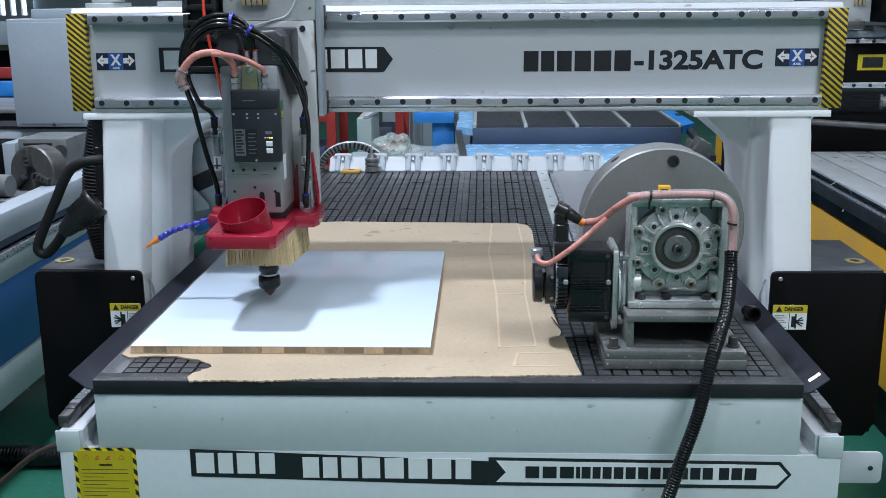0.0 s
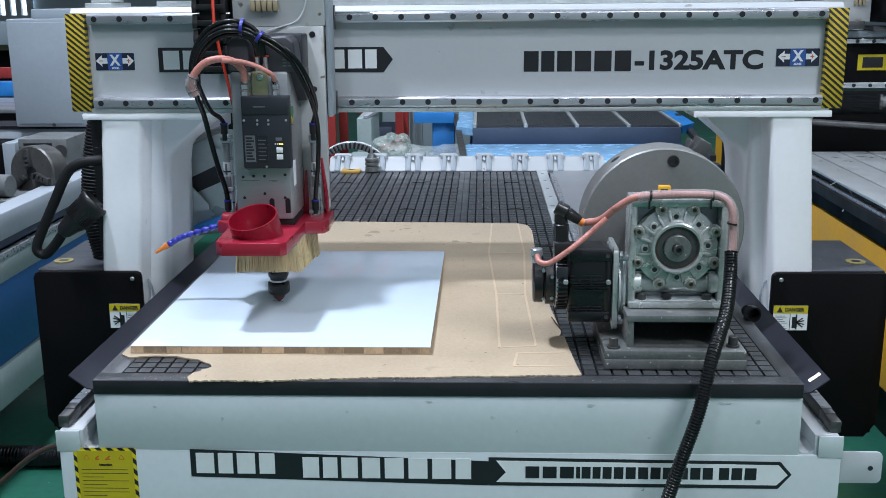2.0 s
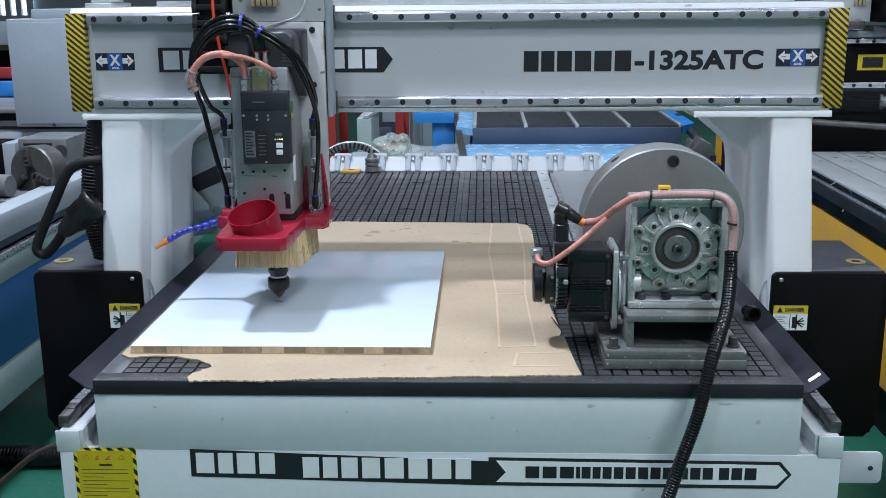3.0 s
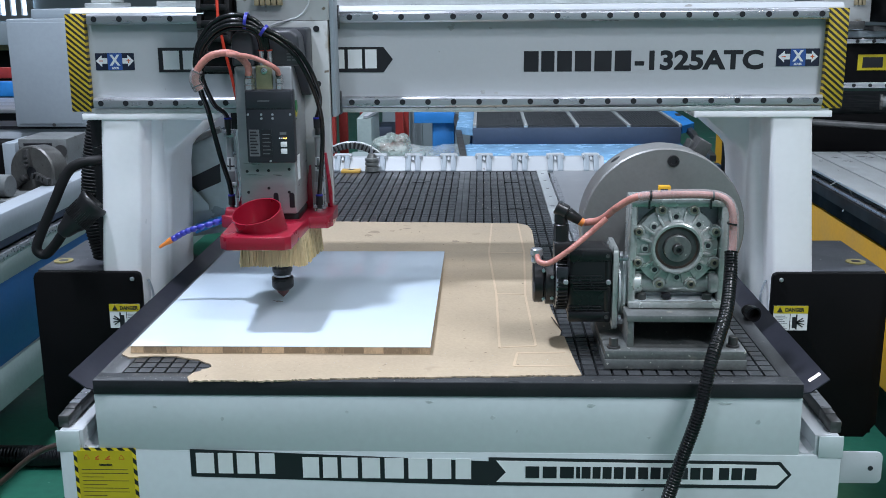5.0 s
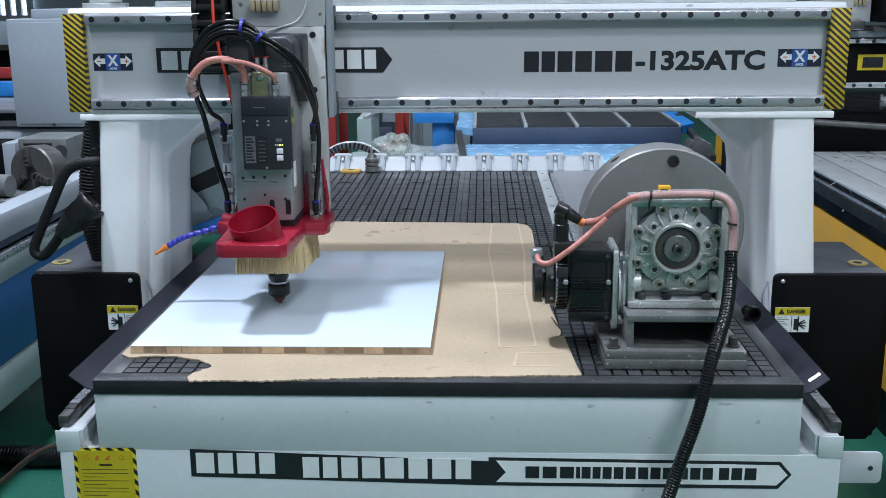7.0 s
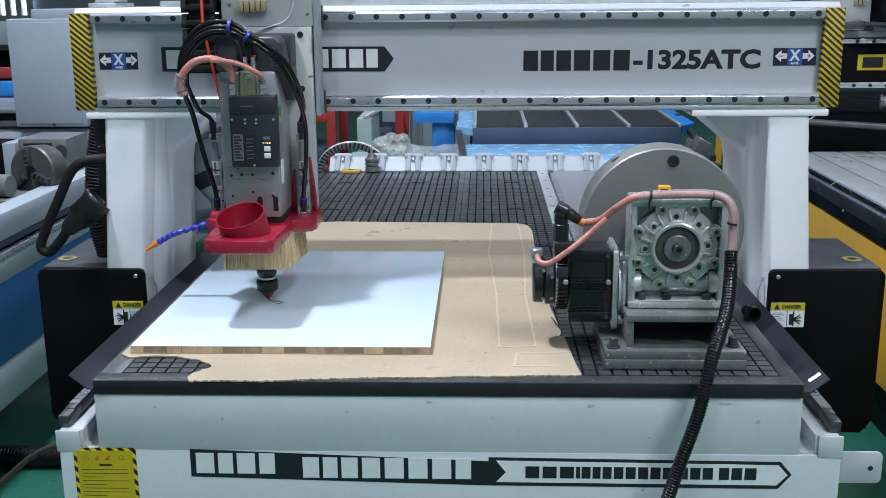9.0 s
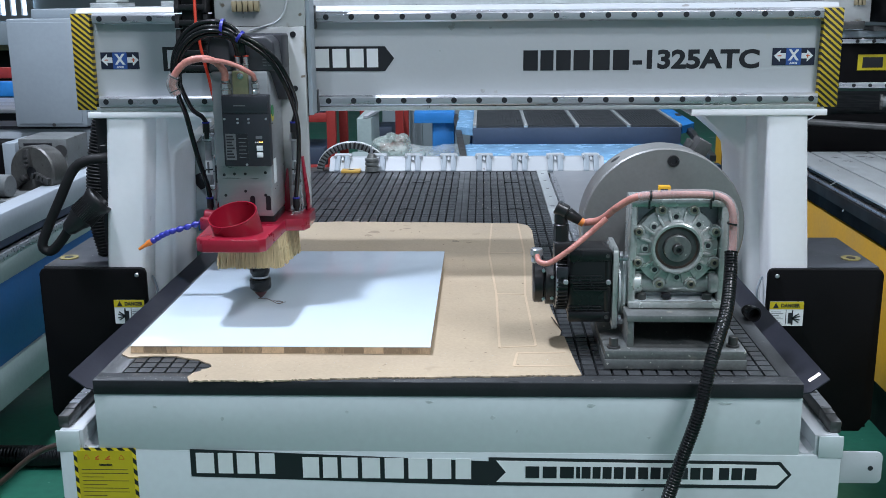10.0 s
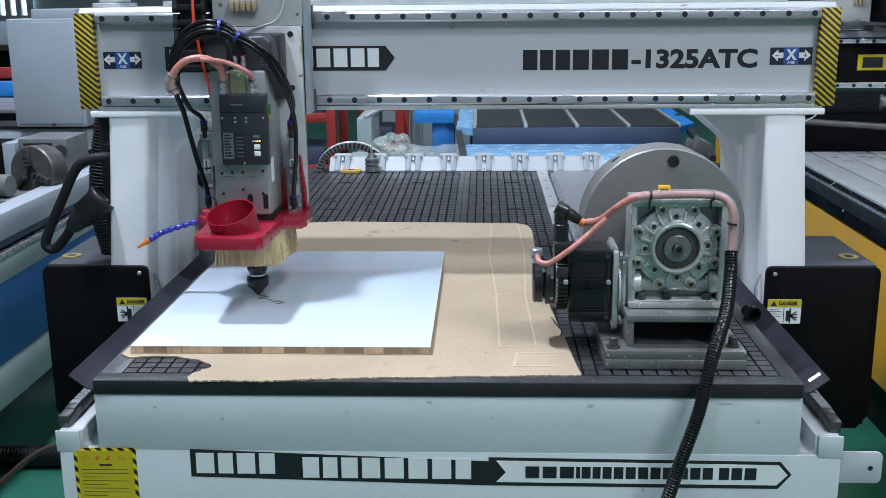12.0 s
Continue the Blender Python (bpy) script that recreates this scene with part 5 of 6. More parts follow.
part("round_plug", merge(cyl((0.196, MY - 0.045, MZ + 0.055), (0.196, MY - 0.045, MZ + 0.070), 0.0115, 18, 0.002), cyl((0.196, MY - 0.045, MZ + 0.070), (0.196, MY - 0.045, MZ + 0.086), 0.0135, 18, 0.002)), "steel", mo)
wrap1 = part("motor_cable", tube([(0.298, MY - 0.03, MZ + 0.139), (0.330, MY - 0.05, MZ + 0.150), (0.362, MY - 0.085, MZ + 0.185), (0.395, GY - 0.002, 1.176), (0.44, GY - 0.005, 1.181), (0.53, GY - 0.006, 1.182), (0.572, GY - 0.012, 1.176), (0.590, GY - 0.02, 1.150), (0.594, GY - 0.022, 1.10), (0.593, GY - 0.025, 1.055)], 0.0080, 14, 10, 0.0003, 0.009), "pink", rot, "salmon spiral-wrapped cable")
part("motor_cable", tube([(0.196, MY - 0.05, MZ + 0.074), (0.200, MY - 0.075, MZ + 0.064), (0.222, MY - 0.085, MZ + 0.064), (0.265, MY - 0.085, MZ + 0.094), (0.310, MY - 0.075, MZ + 0.130), (0.340, MY - 0.075, MZ + 0.158)], 0.0062, 14, 10, 0.0002, 0.009), "pink", rot)
part("tape_wrap", merge(tube([(0.40, GY - 0.002, 1.177), (0.44, GY - 0.005, 1.182), (0.53, GY - 0.006, 1.184), (0.573, GY - 0.012, 1.177), (0.592, GY - 0.020, 1.150), (0.596, GY - 0.022, 1.10), (0.594, GY - 0.024, 1.07)], 0.0098, 12, 8), ), "wrap", rot, "clear plastic wrap")
for x in (0.425, 0.552):
    part("cable_tie", lathe((x, GY - 0.005, 1.180), (1, 0, 0), [(-0.002, 0.0115), (0.002, 0.0115), (0.002, 0.0095), (-0.002, 0.0095)], 18, False), "black", rot)
    part("tie_tail", box(x - 0.002, x + 0.002, GY + 0.004, GY + 0.008, 1.150, 1.172), "black", rot)
part("drain_hose", tube([(0.591, GY - 0.025, 1.066), (0.586, GY - 0.050, 1.02), (0.570, GY - 0.10, 0.960), (0.533, GY - 0.160, 0.882), (0.512, GY - 0.185, 0.80), (0.496, GY - 0.195, 0.747), (0.474, GY - 0.20, 0.68), (0.451, GY - 0.205, 0.602), (0.42, GY - 0.205, 0.48), (0.39, GY - 0.20, 0.30), (0.40, GY - 0.19, 0.02)], 0.0140, 18, 8, 0.0016, 0.0062), "rubber", rot, "black corrugated cable conduit")
part("cable_tie", lathe((0.592, GY - 0.021, 1.125), (0.1, 0, 1), [(-0.002, 0.0115), (0.002, 0.0115), (0.002, 0.0095), (-0.002, 0.0095)], 18, False), "black", rot)

# small things on the table
solid("wood_splinter", tube([(0.246, 0.421, 0.826), (0.252, 0.358, 0.832), (0.263, 0.321, 0.825)], 0.0014, 6, 6), "brown", "thin bent wood splinter on the table's edge of the cardboard", "splinter")
cup = thing("hose_cuff", 0.718, 0.42, T, "black rubber hose cuff lying at the table's edge", "hose end")
part("sleeve", lathe((0.716, 0.465, T + 0.017), (0.14, -0.55, -0.02), [(0.012, 0.013), (0.018, 0.015), (0.020, 0.0135), (0.034, 0.0135), (0.034, 0.0185), (0.052, 0.019), (0.052, 0.015), (0.03, 0.012)], 24), "rubber", cup)
tool = thing("tool_holder", -0.415, 2.60, 0.822, "steel tool holder standing on the rear of the table", "tool holder")
part("collar", lathe((-0.415, 2.575, T), (0, 0, 1), [(0, 0.022), (0.006, 0.030), (0.026, 0.030), (0.030, 0.024), (0.034, 0.031), (0.044, 0.031), (0.048, 0.026), (0.052, 0.031), (0.062, 0.031), (0.066, 0.022), (0.082, 0.016)], 28), "iron", tool)
part("neck", cyl((-0.415, 2.575, T + 0.08), (-0.415, 2.575, T + 0.115), 0.006, 14), "steel", tool)
pad = thing("yellow_block", -0.505, 2.58, T, "small yellow plastic block with a hole on the table", "block")
part("block_body", box(-0.550, -0.465, 2.545, 2.60, T, T + 0.013, 0.003), "orange_pad", pad)
part("block_hole", cyl((-0.507, 2.572, T + 0.0125), (-0.507, 2.572, T + 0.0135), 0.014, 18), "ink", pad)

# pale dust and chips lying on the table's border, the cardboard and the pads
dust_at = random.Random(31)
verts, faces = [], []
for k in range(420):
    spot = k % 4
    if spot == 0:
        x, y, z = -0.722 + abs(dust_at.gauss(0, 0.018)), dust_at.uniform(0.004, 0.9), T + 0.0002
    elif spot == 1:
        x, y, z = dust_at.uniform(-0.70, 0.70), 0.004 + abs(dust_at.gauss(0, 0.012)), T + 0.0002
    elif spot == 2:
        x, y, z = dust_at.uniform(-0.50, 0.22), 0.05 + abs(dust_at.gauss(0, 0.05)), T + 0.0038
    else:
        x, y, z = dust_at.uniform(0.05, 0.30), dust_at.uniform(1.55, 2.5), T + 0.0002
    r, a = dust_at.uniform(0.0005, 0.0014) * (1.6 if spot == 3 else 1.0), dust_at.uniform(0, 3.1)
    n = len(verts)
    verts += [(x + r * math.cos(a + q * 2.1) * dust_at.uniform(0.6, 1.5), y + r * math.sin(a + q * 2.1), z) for q in range(3)] + [(x, y, z + r * 0.8)]
    faces += [(n, n + 1, n + 3), (n + 1, n + 2, n + 3), (n + 2, n, n + 3), (n + 2, n + 1, n)]
me = bpy.data.meshes.new("sawdust")
me.from_pydata(verts, [], faces)
me.materials.append(M["chips"])
tagged(new("sawdust", me), "pale specks of sawdust scattered on the table and cardboard", "sawdust", kind="stuff")

# drag chain arch behind the bed
dc = part("chain_tray", box(-0.75, -0.30, 2.72, 2.90, 0.30, 0.79, 0.004), "dark_steel", bed)
for k in range(48):
    a = math.pi * (0.02 + 0.96 * k / 47)
    c = Vector((-0.53 + 0.15 * math.cos(a), 2.80, 0.79 + 0.120 * math.sin(a)))
    part("chain_link", rotated(box(c.x - 0.0042, c.x + 0.0042, 2.77, 2.83, c.z - 0.014, c.z + 0.014, 0.002), c, ry=-math.degrees(a) + 90), "shop_grey" if k % 2 else "black", dc)
part("chain_arch", tube([(-0.53 + 0.162 * math.cos(math.pi * k / 12), 2.80, 0.79 + 0.133 * math.sin(math.pi * k / 12)) for k in range(13)], 0.006, 8, 3), "alu", dc)

# ---- machine behind: blue bed with four dark grid pads ----
bm2 = thing("blue_machine", 0.6, 4.4, 0, "blue routing machine bed with dark grid pads", "machine bed")
part("body", box(0.02, 1.22, 3.95, 5.3, 0.10, 0.70), "deep_blue", bm2)
part("slate_band", box(0.02, 1.205, 3.94, 5.3, 0.73, 0.845, 0.003), "slate", bm2)
part("blue_band", box(0.0, 1.24, 3.90, 5.3, 0.70, 0.73, 0.003), "blue", bm2)
for k in range(4):
    x0 = 0.045 + 0.292 * k
    g = part("grid_pad", box(x0, x0 + 0.270, 3.95, 5.2, 0.845, 0.852), "pad", bm2)
    rg = part("ridge_field", merge(*[box(x0 + 0.004 + 0.0167 * j, x0 + 0.0145 + 0.0167 * j, 3.955, 5.2, 0.852, 0.857) for j in range(16)]), "pad", g)
    rg["kind"] = "stuff"
    part("pad_strip", box(x0 - 0.022, x0 - 0.002, 3.945, 5.2, 0.845, 0.862, 0.002), "alu", bm2)
part("pad_strip", box(1.195, 1.21, 3.945, 5.2, 0.845, 0.862, 0.002), "alu", bm2)
part("wing", prism([(-0.075, 4.05), (0.02, 3.95), (0.02, 5.3), (-0.075, 5.3)], "z", 0.80, 0.84), "pale_blue", bm2)
part("wing", prism([(1.22, 4.0), (1.32, 4.15), (1.32, 5.3), (1.22, 5.3)], "z", 0.80, 0.845), "blue", bm2)
solid("film_sheet", box(-0.03, 1.20, 3.22, 3.86, 0.0, 0.765, 0.02), "pale_blue", "pale blue plastic-wrapped panel behind the bed", "panel")
for (x0, y0, x1, y1) in ((-0.013, 3.2, -0.095, 4.6), (1.251, 3.3, 1.30, 4.6)):
    r = thing("side_rail", x0, 3.3, 0.0, "dark steel side rail of the blue machine", "rail")
    part("rail_bar", tube([(x0, y0, 0.765), (x1, y1, 0.835)], 0.022, 4), "dark_steel", r)
    part("rail_post", box(x0 - 0.03, x0 + 0.03, 3.24, 3.32, 0, 0.74), "slate", r)
tb = thing("blue_column", -0.19, 4.6, 0, "blue painted column with a wide flat top", "column")
part("top", box(-0.345, -0.10, 4.4, 4.8, 0.818, 0.885, 0.003), "blue", tb)
part("post", box(-0.235, -0.10, 4.45, 4.75, 0.0, 0.818, 0.003), "blue", tb)
bag = bmesh.new()
bmesh.ops.create_icosphere(bag, subdivisions=5, radius=1)
for v in bag.verts:
    n = noise.noise(v.co * 1.5) * 0.6 - abs(noise.noise(v.co * 3.0)) * 0.30 - abs(noise.noise(v.co * 7)) * 0.06
    v.co = Vector((-0.40 + v.co.x * 0.115 * (1 + 0.6 * n), 3.6 + v.co.y * 0.14 * (1 + 0.6 * n), 0.790 + v.co.z * 0.072 * (1 + 0.6 * n)))
solid("plastic_bag", bag, "bag_film", "crumpled clear plastic film on a crate", "plastic film")
solid("film_crate", box(-0.66, -0.24, 3.38, 3.82, 0, 0.73, 0.01), "greygreen", "grey-green crate under plastic film", "crate")
film2 = bmesh.new()
bmesh.ops.create_grid(film2, x_segments=40, y_segments=24, size=1)
for v in film2.verts:
    v.co = Vector((-0.24 + v.co.x * 0.20, 4.08 + v.co.y * 0.28, 0.685 + noise.noise(Vector((v.co.x * 2.2, v.co.y * 1.6, 1))) * 0.022))
solid("film_heap", merge(film2, box(-0.40, -0.12, 3.90, 4.36, 0.0, 0.66, 0.02)), "film", "rumpled plastic film heap on the floor", "plastic film")


def rack(x0, x1, y, z1, depth, rails, label):
    r = thing("red_rack", (x0 + x1) / 2, y, 0, label, "rack", "red racks")
    for x in (x0, x1):
        for yy in (y, y + depth):
            part("post", box(x - 0.03, x + 0.03, yy - 0.03, yy + 0.03, 0, z1, 0.003), "red_rack", r)
    for z in rails:
        part("rail", box(x0 + 0.03, x1 - 0.03, y - 0.025, y + 0.025, z - 0.03, z + 0.03, 0.003), "red_rack", r)
        part("shelf", box(x0 + 0.03, x1 - 0.03, y + 0.03, y + depth - 0.03, z - 0.01, z + 0.015), "black", r)
        part("stock", box(x0 + 0.06, x1 - 0.06, y + 0.06, y + depth - 0.1, z + 0.015, z + 0.14, 0.01), "slate", r)
    return r


rack(-1.32, -0.93, 4.9, 1.5, 0.6, (0.12, 0.45, 0.80, 1.10), "red steel rack with dark stock")
rack(-0.79, -0.53, 5.6, 1.5, 0.5, (0.5, 0.80), "narrow red steel frame rack")
pn = thing("glass_panel", -0.56, 4.6, 0, "grey-green panel standing with a white top edge", "panel")
part("sheet", box(-0.70, -0.61, 4.4, 4.9, 0, 0.85, 0.004), "greygreen", pn)
part("top_edge", rotated(box(-0.66, -0.63, 4.4, 5.2, 0.85, 0.865), (-0.65, 4.4, 0.85), rz=-14, rx=5), "white", pn)
solid("grey_cabinet_far", box(-0.95, 0.9, 8.6, 9.2, 0.0, 1.25, 0.01), "grey", "long pale grey cabinet at the far side", "cabinet")
solid("grey_post", box(-0.50, -0.40, 6.2, 6.3, 0.0, 2.6, 0.005), "grey", "pale grey steel post", "post")
yb = thing("yellow_cover", 1.450, 3.7, 0.0, "yellow machine cover with vents", "cover")
part("cover_body", box(1.392, 1.552, 3.6, 3.9, 0.0, 0.865, 0.01), "yellow", yb)
for k in range(3):
    part("vent", box(1.410, 1.440, 3.592, 3.602, 0.725 + 0.032 * k, 0.739 + 0.032 * k, 0.003), "yellow_label", yb)

# ---- neighbour machine on the west side ----
lm = thing("west_machine", -1.8, 2.2, 0, "white and blue routing machine bed standing alongside", "machine bed")
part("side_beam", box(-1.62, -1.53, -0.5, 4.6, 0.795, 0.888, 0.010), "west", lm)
part("rail", box(-1.545, -1.520, -0.5, 4.6, 0.735, 0.76, 0.002), "steel", lm)
part("rail_gap", box(-1.60, -1.55, -0.5, 4.6, 0.765, 0.80), "slate", lm)
part("rail_seat", box(-1.60, -1.530, -0.5, 4.6, 0.66, 0.735, 0.002), "greygreen", lm)
part("side_panel", box(-1.80, -1.57, -0.5, 4.6, 0.36, 0.66, 0.004), "deep_blue", lm)
part("skirting", box(-1.80, -1.560, -0.5, 4.6, 0.22, 0.36, 0.004), "greygreen", lm)
for y in (-0.3, 1.1, 2.4, 4.2):
    part("machine_foot", merge(cyl((-1.75, y, 0.0), (-1.75, y, 0.02), 0.06), cyl((-1.75, y, 0.02), (-1.75, y, 0.24), 0.025)), "black", lm)
part("table", box(-3.1, -1.62, -0.5, 2.58, 0.72, 0.84, 0.004), "dark_steel", lm)
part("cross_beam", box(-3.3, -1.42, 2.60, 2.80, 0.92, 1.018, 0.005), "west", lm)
part("beam_line", box(-3.3, -1.42, 2.592, 2.80, 1.018, 1.030), "ink", lm)
gc = thing("grey_cabinet", -1.83, 2.75, 1.03, "grey sheet metal control cabinet on the white machine", "cabinet")
part("cabinet_body", box(-1.995, -1.672, 2.55, 2.95, 1.030, 1.50, 0.008), "grey", gc)
part("cabinet_door", box(-1.975, -1.692, 2.545, 2.55, 1.045, 1.485, 0.002), "grey", gc)
part("door_latch", cyl((-1.82, 2.546, 1.040), (-1.82, 2.541, 1.040), 0.008, 12), "dark_steel", gc)
part("cabinet_top", box(-1.90, -1.70, 2.60, 2.90, 1.50, 1.54, 0.004), "grey", gc)
for k in range(4):
    part("rear_slat", box(-3.6, -2.0, 3.12 + 0.16 * k, 3.26 + 0.16 * k, 1.030, 1.050, 0.002), "silver", lm)
part("blue_bar", box(-3.6, -2.0, 3.80, 3.90, 1.05, 1.13, 0.004), "blue", lm)
part("red_bar", box(-3.6, -2.0, 3.95, 4.02, 1.14, 1.20, 0.004), "red_rack", lm)
lc = thing("west_chuck", -1.70, 1.90, 0.84, "steel lathe chuck with three jaws on the white machine", "chuck")
cc, cd = Vector((-1.652, 1.90, 0.936)), Vector((-0.30, -1, 0.05)).normalized()
part("chuck_body", lathe(cc, cd, [(-0.08, 0.100), (0.0, 0.103), (0.006, 0.097), (0.006, 0.020), (0.0, 0.018)], 48), "worn_steel", lc)
for ang in (100, 220, 340):
    q = frame_to(cd)
    a = radians(ang)
    b = merge(box(0.022, 0.090, -0.012, 0.012, 0.0, 0.018, 0.002), *[box(0.024 + 0.017 * t, 0.034 + 0.017 * t, -0.011, 0.011, 0.018, 0.034 - 0.006 * t, 0.001) for t in range(3)])
    bmesh.ops.transform(b, matrix=Matrix.Translation(cc + cd * 0.006) @ (q @ Matrix.Rotation(a, 3, "Z")).to_4x4(), verts=b.verts[:])
    part("jaw", b, "dark_steel", lc)
part("bore", cyl(cc + cd * 0.0062, cc + cd * 0.0070, 0.022, 24), "ink", lc)
part("spindle_block", box(-1.80, -1.60, 2.12, 2.35, 0.84, 1.035, 0.006), "shop_grey", lc)
part("block_slot", box(-1.775, -1.66, 2.115, 2.125, 0.985, 1.018), "ink", lc)
part("block_hub", cyl((-1.625, 2.115, 0.985), (-1.625, 2.122, 0.985), 0.026, 20), "dark_steel", lc)
part("tailstock", cyl((-1.80, 1.74, 0.915), (-1.66, 1.72, 0.915), 0.042, 24, 0.004), "shop_grey", lc)
part("tail_face", cyl((-1.80, 1.735, 0.915), (-1.806, 1.735, 0.915), 0.028, 20), "steel", lc)
part("tail_base", box(-1.82, -1.62, 1.66, 1.86, 0.84, 0.872, 0.003), "shop_grey", lc)
part("motor_box", box(-2.2, -1.90, 2.2, 2.4, 0.84, 1.0, 0.004), "blackbox", lc)
part("motor_plate", box(-1.895, -1.84, 2.18, 2.4, 0.84, 1.01, 0.004), "grey", lc)
hz = thing("floor_hose", -1.6, 1.35, 0.0, "thick black corrugated hose lying on the floor", "hose")
part("hose", tube([(-3.2, 1.35, 0.039), (-2.2, 1.30, 0.039), (-1.5, 1.29, 0.039), (-0.95, 1.32, 0.039)], 0.038, 20, 8, 0.003, 0.012), "rubber", hz)
part("cable", tube([(-1.9, 0.85, 0.012), (-1.55, 0.9, 0.04), (-1.41, 0.90, 0.133), (-1.342, 0.90, 0.190), (-1.285, 0.90, 0.232), (-1.212, 0.90, 0.263), (-1.10, 0.92, 0.282), (-0.80, 1.0, 0.29)], 0.009, 10), "brown", hz, "brown cable")
part("thin_cable", tube([(-1.9, 0.7, 0.006), (-1.45, 0.85, 0.006), (-1.2, 1.15, 0.02), (-1.1, 1.3, 0.12)], 0.006, 8), "rubber", hz)

# ---- neighbour machine on the east side ----
rm = thing("east_machine", 2.0, 2.2, 0, "black and yellow routing machine with a slotted aluminium table", "machine bed")
for k in range(9):
    x0 = 1.400 + 0.125 * k
    part("table_slat", box(x0, x0 + 0.117, 0.3, 2.62, 0.890, 0.90, 0.002), "alu", rm)
part("table_bed", box(1.43, 2.6, 0.3, 2.62, 0.80, 0.872), "black", rm)
part("side_beam", box(1.46, 2.6, 0.0, 4.0, 0.729, 0.80), "blackbox", rm)
part("rail_seat", box(1.40, 1.46, 0.0, 2.75, 0.809, 0.851, 0.003), "matte", rm)
part("rail", box(1.41, 1.43, 0.0, 2.75, 0.851, 0.863, 0.002), "steel", rm)
part("yellow_panel", box(1.45, 1.50, 0.0, 4.0, 0.259, 0.728, 0.004), "yellow", rm)
part("lower_panel", box(1.55, 2.6, 0.05, 3.95, 0.0, 0.718, 0.004), "blackbox", rm)
eb = thing("east_gantry", 2.2, 2.9, 0.8, "black gantry beam with a yellow name sticker", "gantry")
part("beam", box(1.30, 3.6, 2.95, 3.2, 1.15, 1.378, 0.005), "blackbox", eb)
part("rail", box(1.30, 3.6, 2.925, 2.95, 1.354, 1.374, 0.002), "steel", eb)
part("rail", box(1.30, 3.6, 2.925, 2.95, 1.15, 1.175, 0.002), "steel", eb)
for z in (1.364, 1.1625):
    for k in range(12):
        part("rail_bolt", cyl((1.42 + 0.075 * k, 2.925, z), (1.42 + 0.075 * k, 2.922, z), 0.009, 12), "ink", eb)
st = part("name_sticker", box(1.812, 2.5, 2.946, 2.95, 1.230, 1.302), "yellow_label", eb)
blocks(st, 1.822, 2.25, 1.242, 1.290, (1.1, 0.9, 1.1, 0.95), 2.946, "ink")
part("top_ledge", box(1.30, 3.6, 2.935, 3.25, 1.379, 1.410, 0.004), "grey", eb)
part("head_plate", box(1.62, 1.835, 2.90, 3.1, 1.450, 2.2, 0.004), "plate_grey", eb)
part("motor_mount", merge(box(1.70, 1.80, 2.86, 2.90, 1.42, 1.455, 0.003), box(1.84, 1.93, 2.86, 3.0, 1.411, 1.432, 0.003)), "dark_steel", eb)
part("valve_row", merge(*[box(1.755 + 0.018 * k, 1.768 + 0.018 * k, 2.885, 2.90, 1.525, 1.555, 0.001) for k in range(3)]), "pin", eb)
part("dark_box", box(1.86, 2.6, 2.7, 3.1, 1.45, 2.2, 0.006), "blackbox", eb)
part("leg", box(1.28, 1.36, 2.75, 3.25, 0.62, 1.55, 0.006), "blackbox", eb)
dk = thing("east_shelf", 2.3, 3.6, 0, "dark machine frame with steel shafts", "machine frame")
part("frame_body", box(1.42, 3.4, 3.0, 4.2, 0.80, 1.02), "blackbox", dk)
part("shaft", cyl((1.40, 2.70, 1.03), (2.6, 2.35, 0.985), 0.015, 16), "dark_steel", dk)
part("handle_shaft", cyl((1.80, 2.6, 1.12), (2.1, 2.5, 1.12), 0.024, 20, 0.004), "shop_grey", dk)
part("handle_disc", lathe((1.80, 2.6, 1.12), (1, -0.3, 0), [(0, 0.034), (0.010, 0.034)], 24), "worn_steel", dk)
part("wire", tube([(1.42, 2.6, 1.10), (1.48, 2.55, 1.12), (1.50, 2.5, 1.08), (1.44, 2.5, 1.04)], 0.0025, 8), "white", dk)
part("wire", tube([(1.38, 1.9, 0.88), (1.40, 1.85, 0.90), (1.43, 1.8, 0.86), (1.40, 1.8, 0.80)], 0.0025, 8), "white", rm)
box_n = thing("dark_cabinet", -2.3, 6.2, 0, "dark machine clutter with red and blue parts", "machinery")
part("cabinet_body", box(-4.6, -1.9, 6.0, 6.6, 0.0, 1.20, 0.01), "blackbox", box_n)
part("red_bar", box(-4.6, -2.0, 5.9, 6.0, 0.93, 0.97, 0.005), "red_rack", box_n)
part("wood_strip", box(-4.6, -1.9, 5.9, 6.3, 1.205, 1.245, 0.005), "blockwood", box_n)
part("grey_beam", box(-4.6, -1.8, 5.8, 6.2, 1.25, 1.41, 0.005), "grey", box_n)

# ---- pads of the table ----
def pad_mesh(px_):
    bm = box(-px_ / 2 + 0.0026, px_ / 2 - 0.0026, -P / 2 + 0.0027, P / 2 - 0.0027, -0.010, 0.0)
    me = bpy.data.meshes.new("pad")
    bm.to_mesh(me)
    bm.free()
    me.materials.append(M["pad"])
    return me


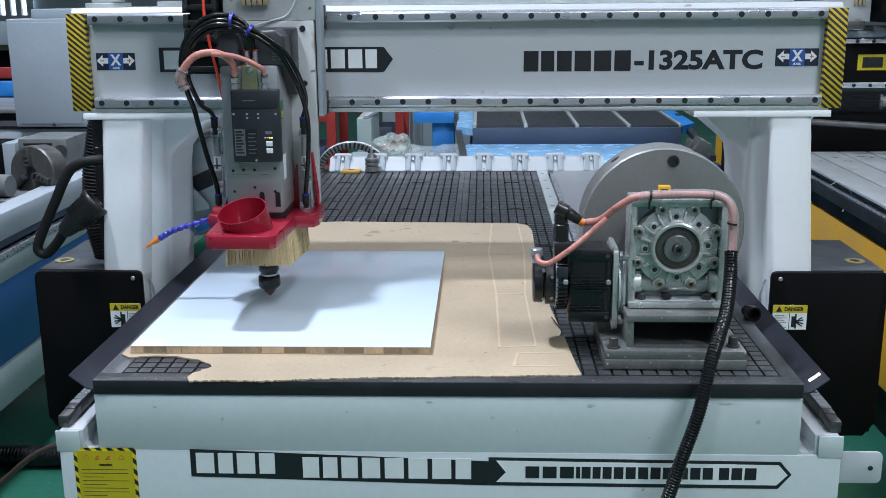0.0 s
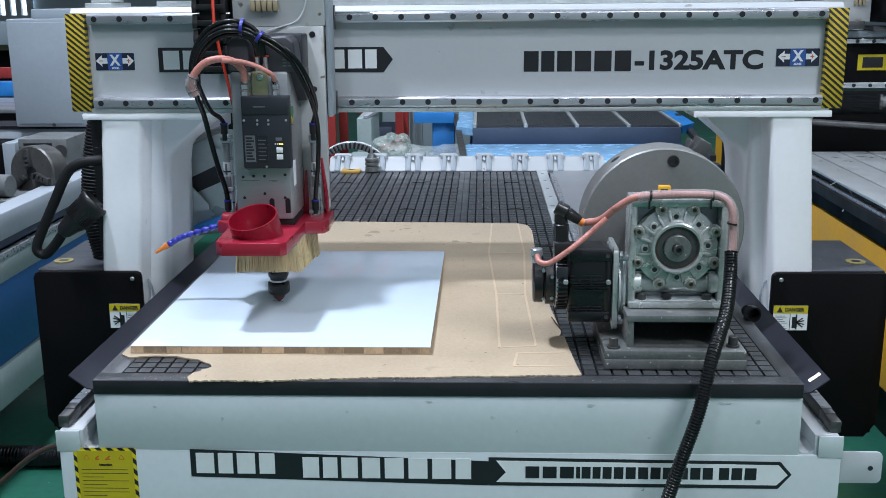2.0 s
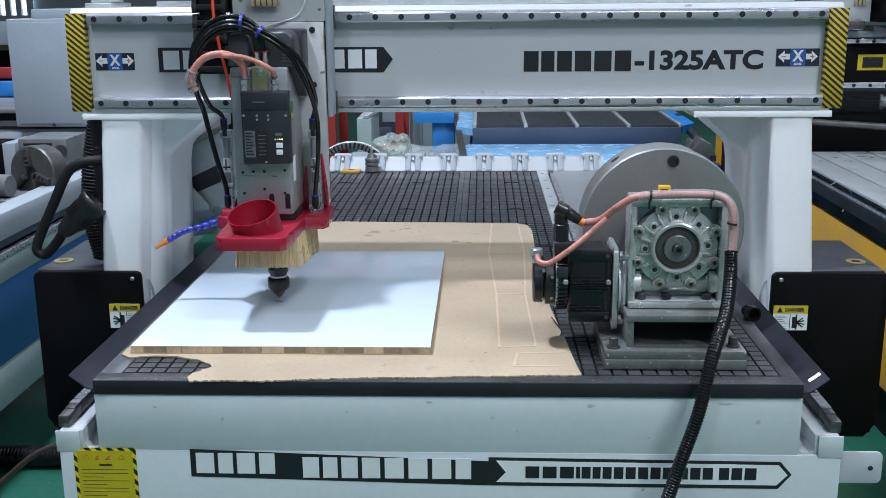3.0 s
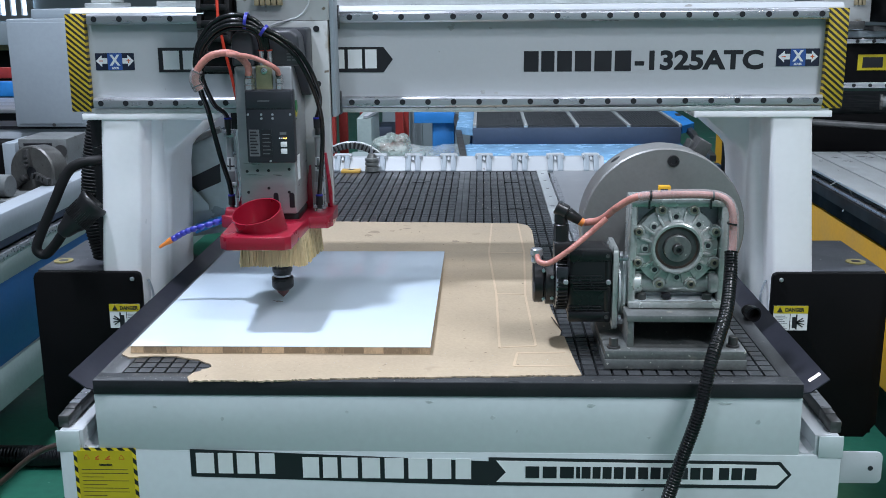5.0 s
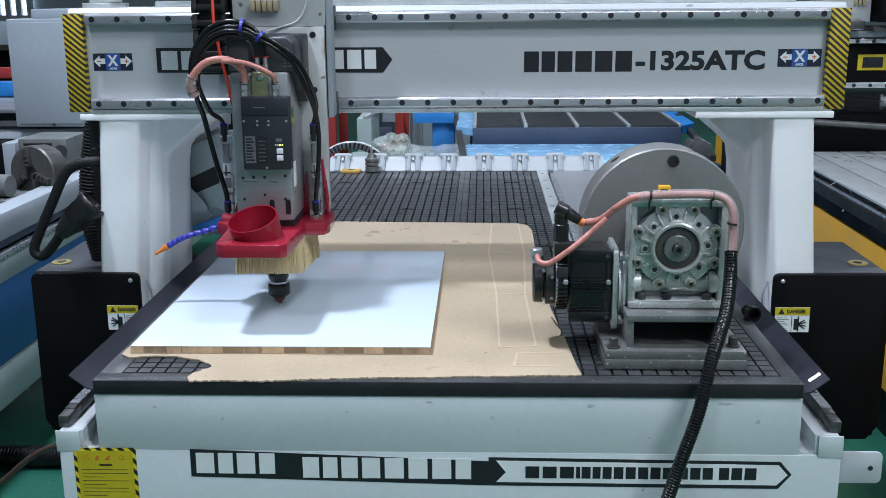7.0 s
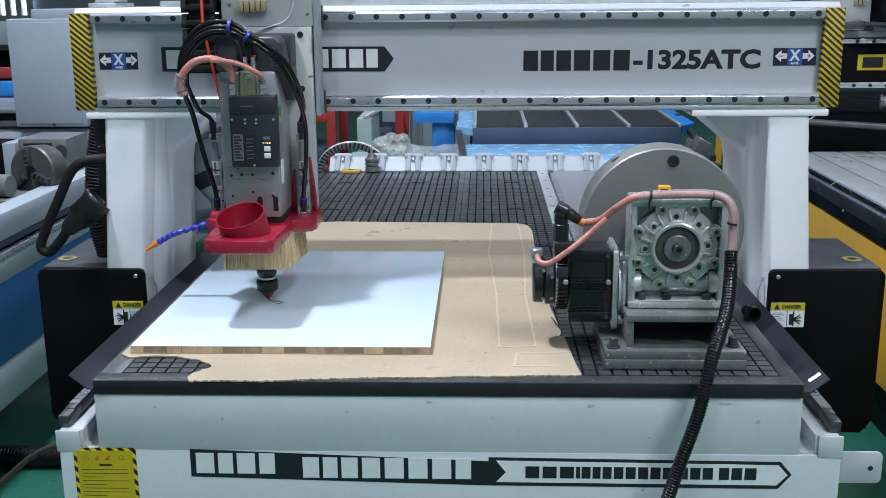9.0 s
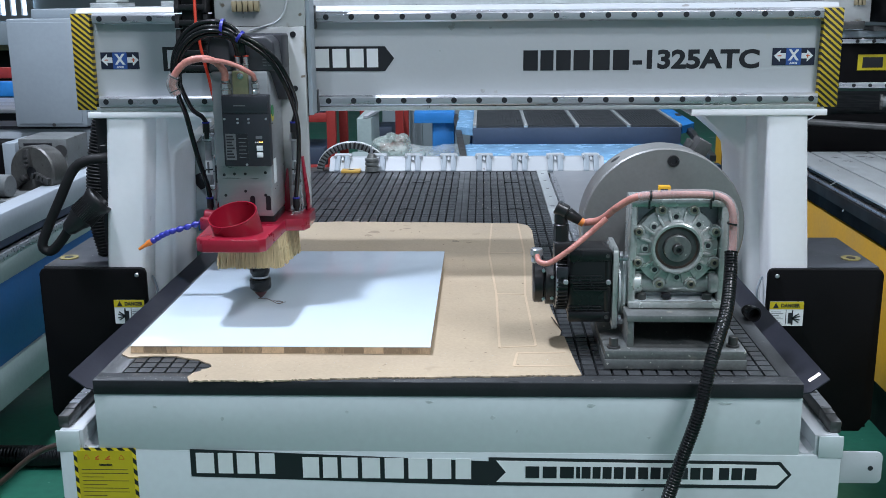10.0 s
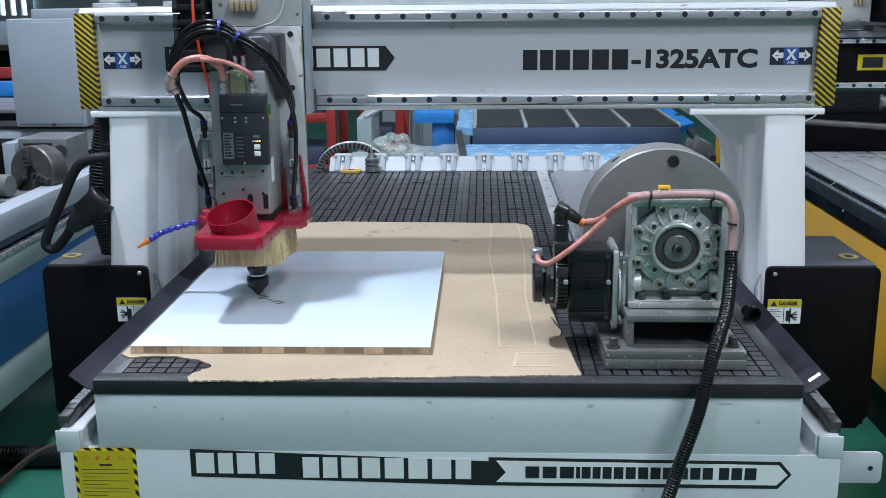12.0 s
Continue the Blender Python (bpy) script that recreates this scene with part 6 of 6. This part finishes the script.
columns = []
for start, pitch, count in ((-0.678, 0.02986, 22), (0.024, 0.0294, 10), (0.318, 0.0310, 12)):
    shared = pad_mesh(pitch)
    columns += [(start + pitch * (i + 0.5), pitch, shared) for i in range(count)]
verts, faces = [], []
for j in range(83):
    y = 0.044 + P * (j + 0.5)
    for x, pitch, shared in columns:
        if y > 0.69 and x > 0.318:
            continue
        if j < 6 or (j < 8 and x > 0.25):
            ob = new("pad", shared)
            ob.parent = bed
            ob.location = Vector((x, y, T)) - bed.location
            continue
        k = len(verts)
        a, b = pitch / 2 - 0.0027, P / 2 - 0.0023
        for zz in (T - 0.0101, T):
            verts += [(x - a, y - b - 1.3, zz), (x + a, y - b - 1.3, zz), (x + a, y + b - 1.3, zz), (x - a, y + b - 1.3, zz)]
        faces += [(k + 4, k + 5, k + 6, k + 7), (k, k + 1, k + 5, k + 4), (k + 1, k + 2, k + 6, k + 5), (k + 2, k + 3, k + 7, k + 6), (k + 3, k, k + 4, k + 7)]
me = bpy.data.meshes.new("pad_field")
me.from_pydata(verts, [], faces)
me.materials.append(M["pad"])
fld = new("pad_field", me)
fld.parent = bed
fld["kind"] = "stuff"

# ---- ceiling lights above the lamps, unseen; all but the first go with added fill ----
for lx, ly, size, power in LAMPS:
    cl = thing("unseen_ceiling_light", lx, ly, 5.9, "square white ceiling light, unseen and added to go with a lamp", "ceiling light", "hall lights")
    part("housing", box(lx - size / 2 - 0.02, lx + size / 2 + 0.02, ly - size / 2 - 0.02, ly + size / 2 + 0.02, 5.90, 5.998, 0.01), "white", cl)


def motions():
    """Metres from the first place: across, along the bed, up."""
    rows = [(0, 0, 0.003, -0.0005), (0.5, 0.005, 0.003, -0.006), (1, 0.010, 0.003, -0.0150), (1.5, 0.027, 0.003, -0.015), (2, 0.0245, -0.003, -0.0145), (2.5, 0.024, -0.003, -0.012), (3, 0.0245, -0.003, -0.0035), (3.5, 0.0245, -0.003, 0.0), (4.4, 0.034, -0.004, 0.002), (5, 0.035, -0.004, -0.001), (5.5, 0.035, -0.004, -0.012), (6, 0.035, -0.004, -0.0145), (6.5, 0.033, -0.005, -0.0145), (7, 0.028, -0.019, -0.0145), (7.5, 0.016, -0.014, -0.0145), (8.4, -0.002, 0.013, -0.015), (9, -0.010, 0.024, -0.0155), (9.5, -0.0355, 0.0245, -0.0155), (10, -0.030, 0.0345, -0.0155), (10.5, -0.013, 0.042, -0.0155), (11, -0.0245, 0.044, -0.0155), (11.5, -0.021, 0.050, -0.0155), (12, -0.0405, 0.055, -0.0155)]
    g, s, h = Vector(gantry.location), Vector(slide.location), Vector(head.location)
    walk(gantry, [(t, Matrix.Translation(g + Vector((0, y, 0)))) for t, x, y, z in rows])
    walk(slide, [(t, Matrix.Translation(s + Vector((x, y, 0)))) for t, x, y, z in rows])
    for t, ob in burrs:
        walk(ob, [(0, pose(0, 0, -0.0014)), (t - 0.15, pose(0, 0, -0.0014)), (t + 0.15, pose(0, 0, 0)), (12, pose(0, 0, 0))])
    walk(head, [(t, Matrix.Translation(h + Vector((x, y, z)))) for t, x, y, z in rows])


motions()
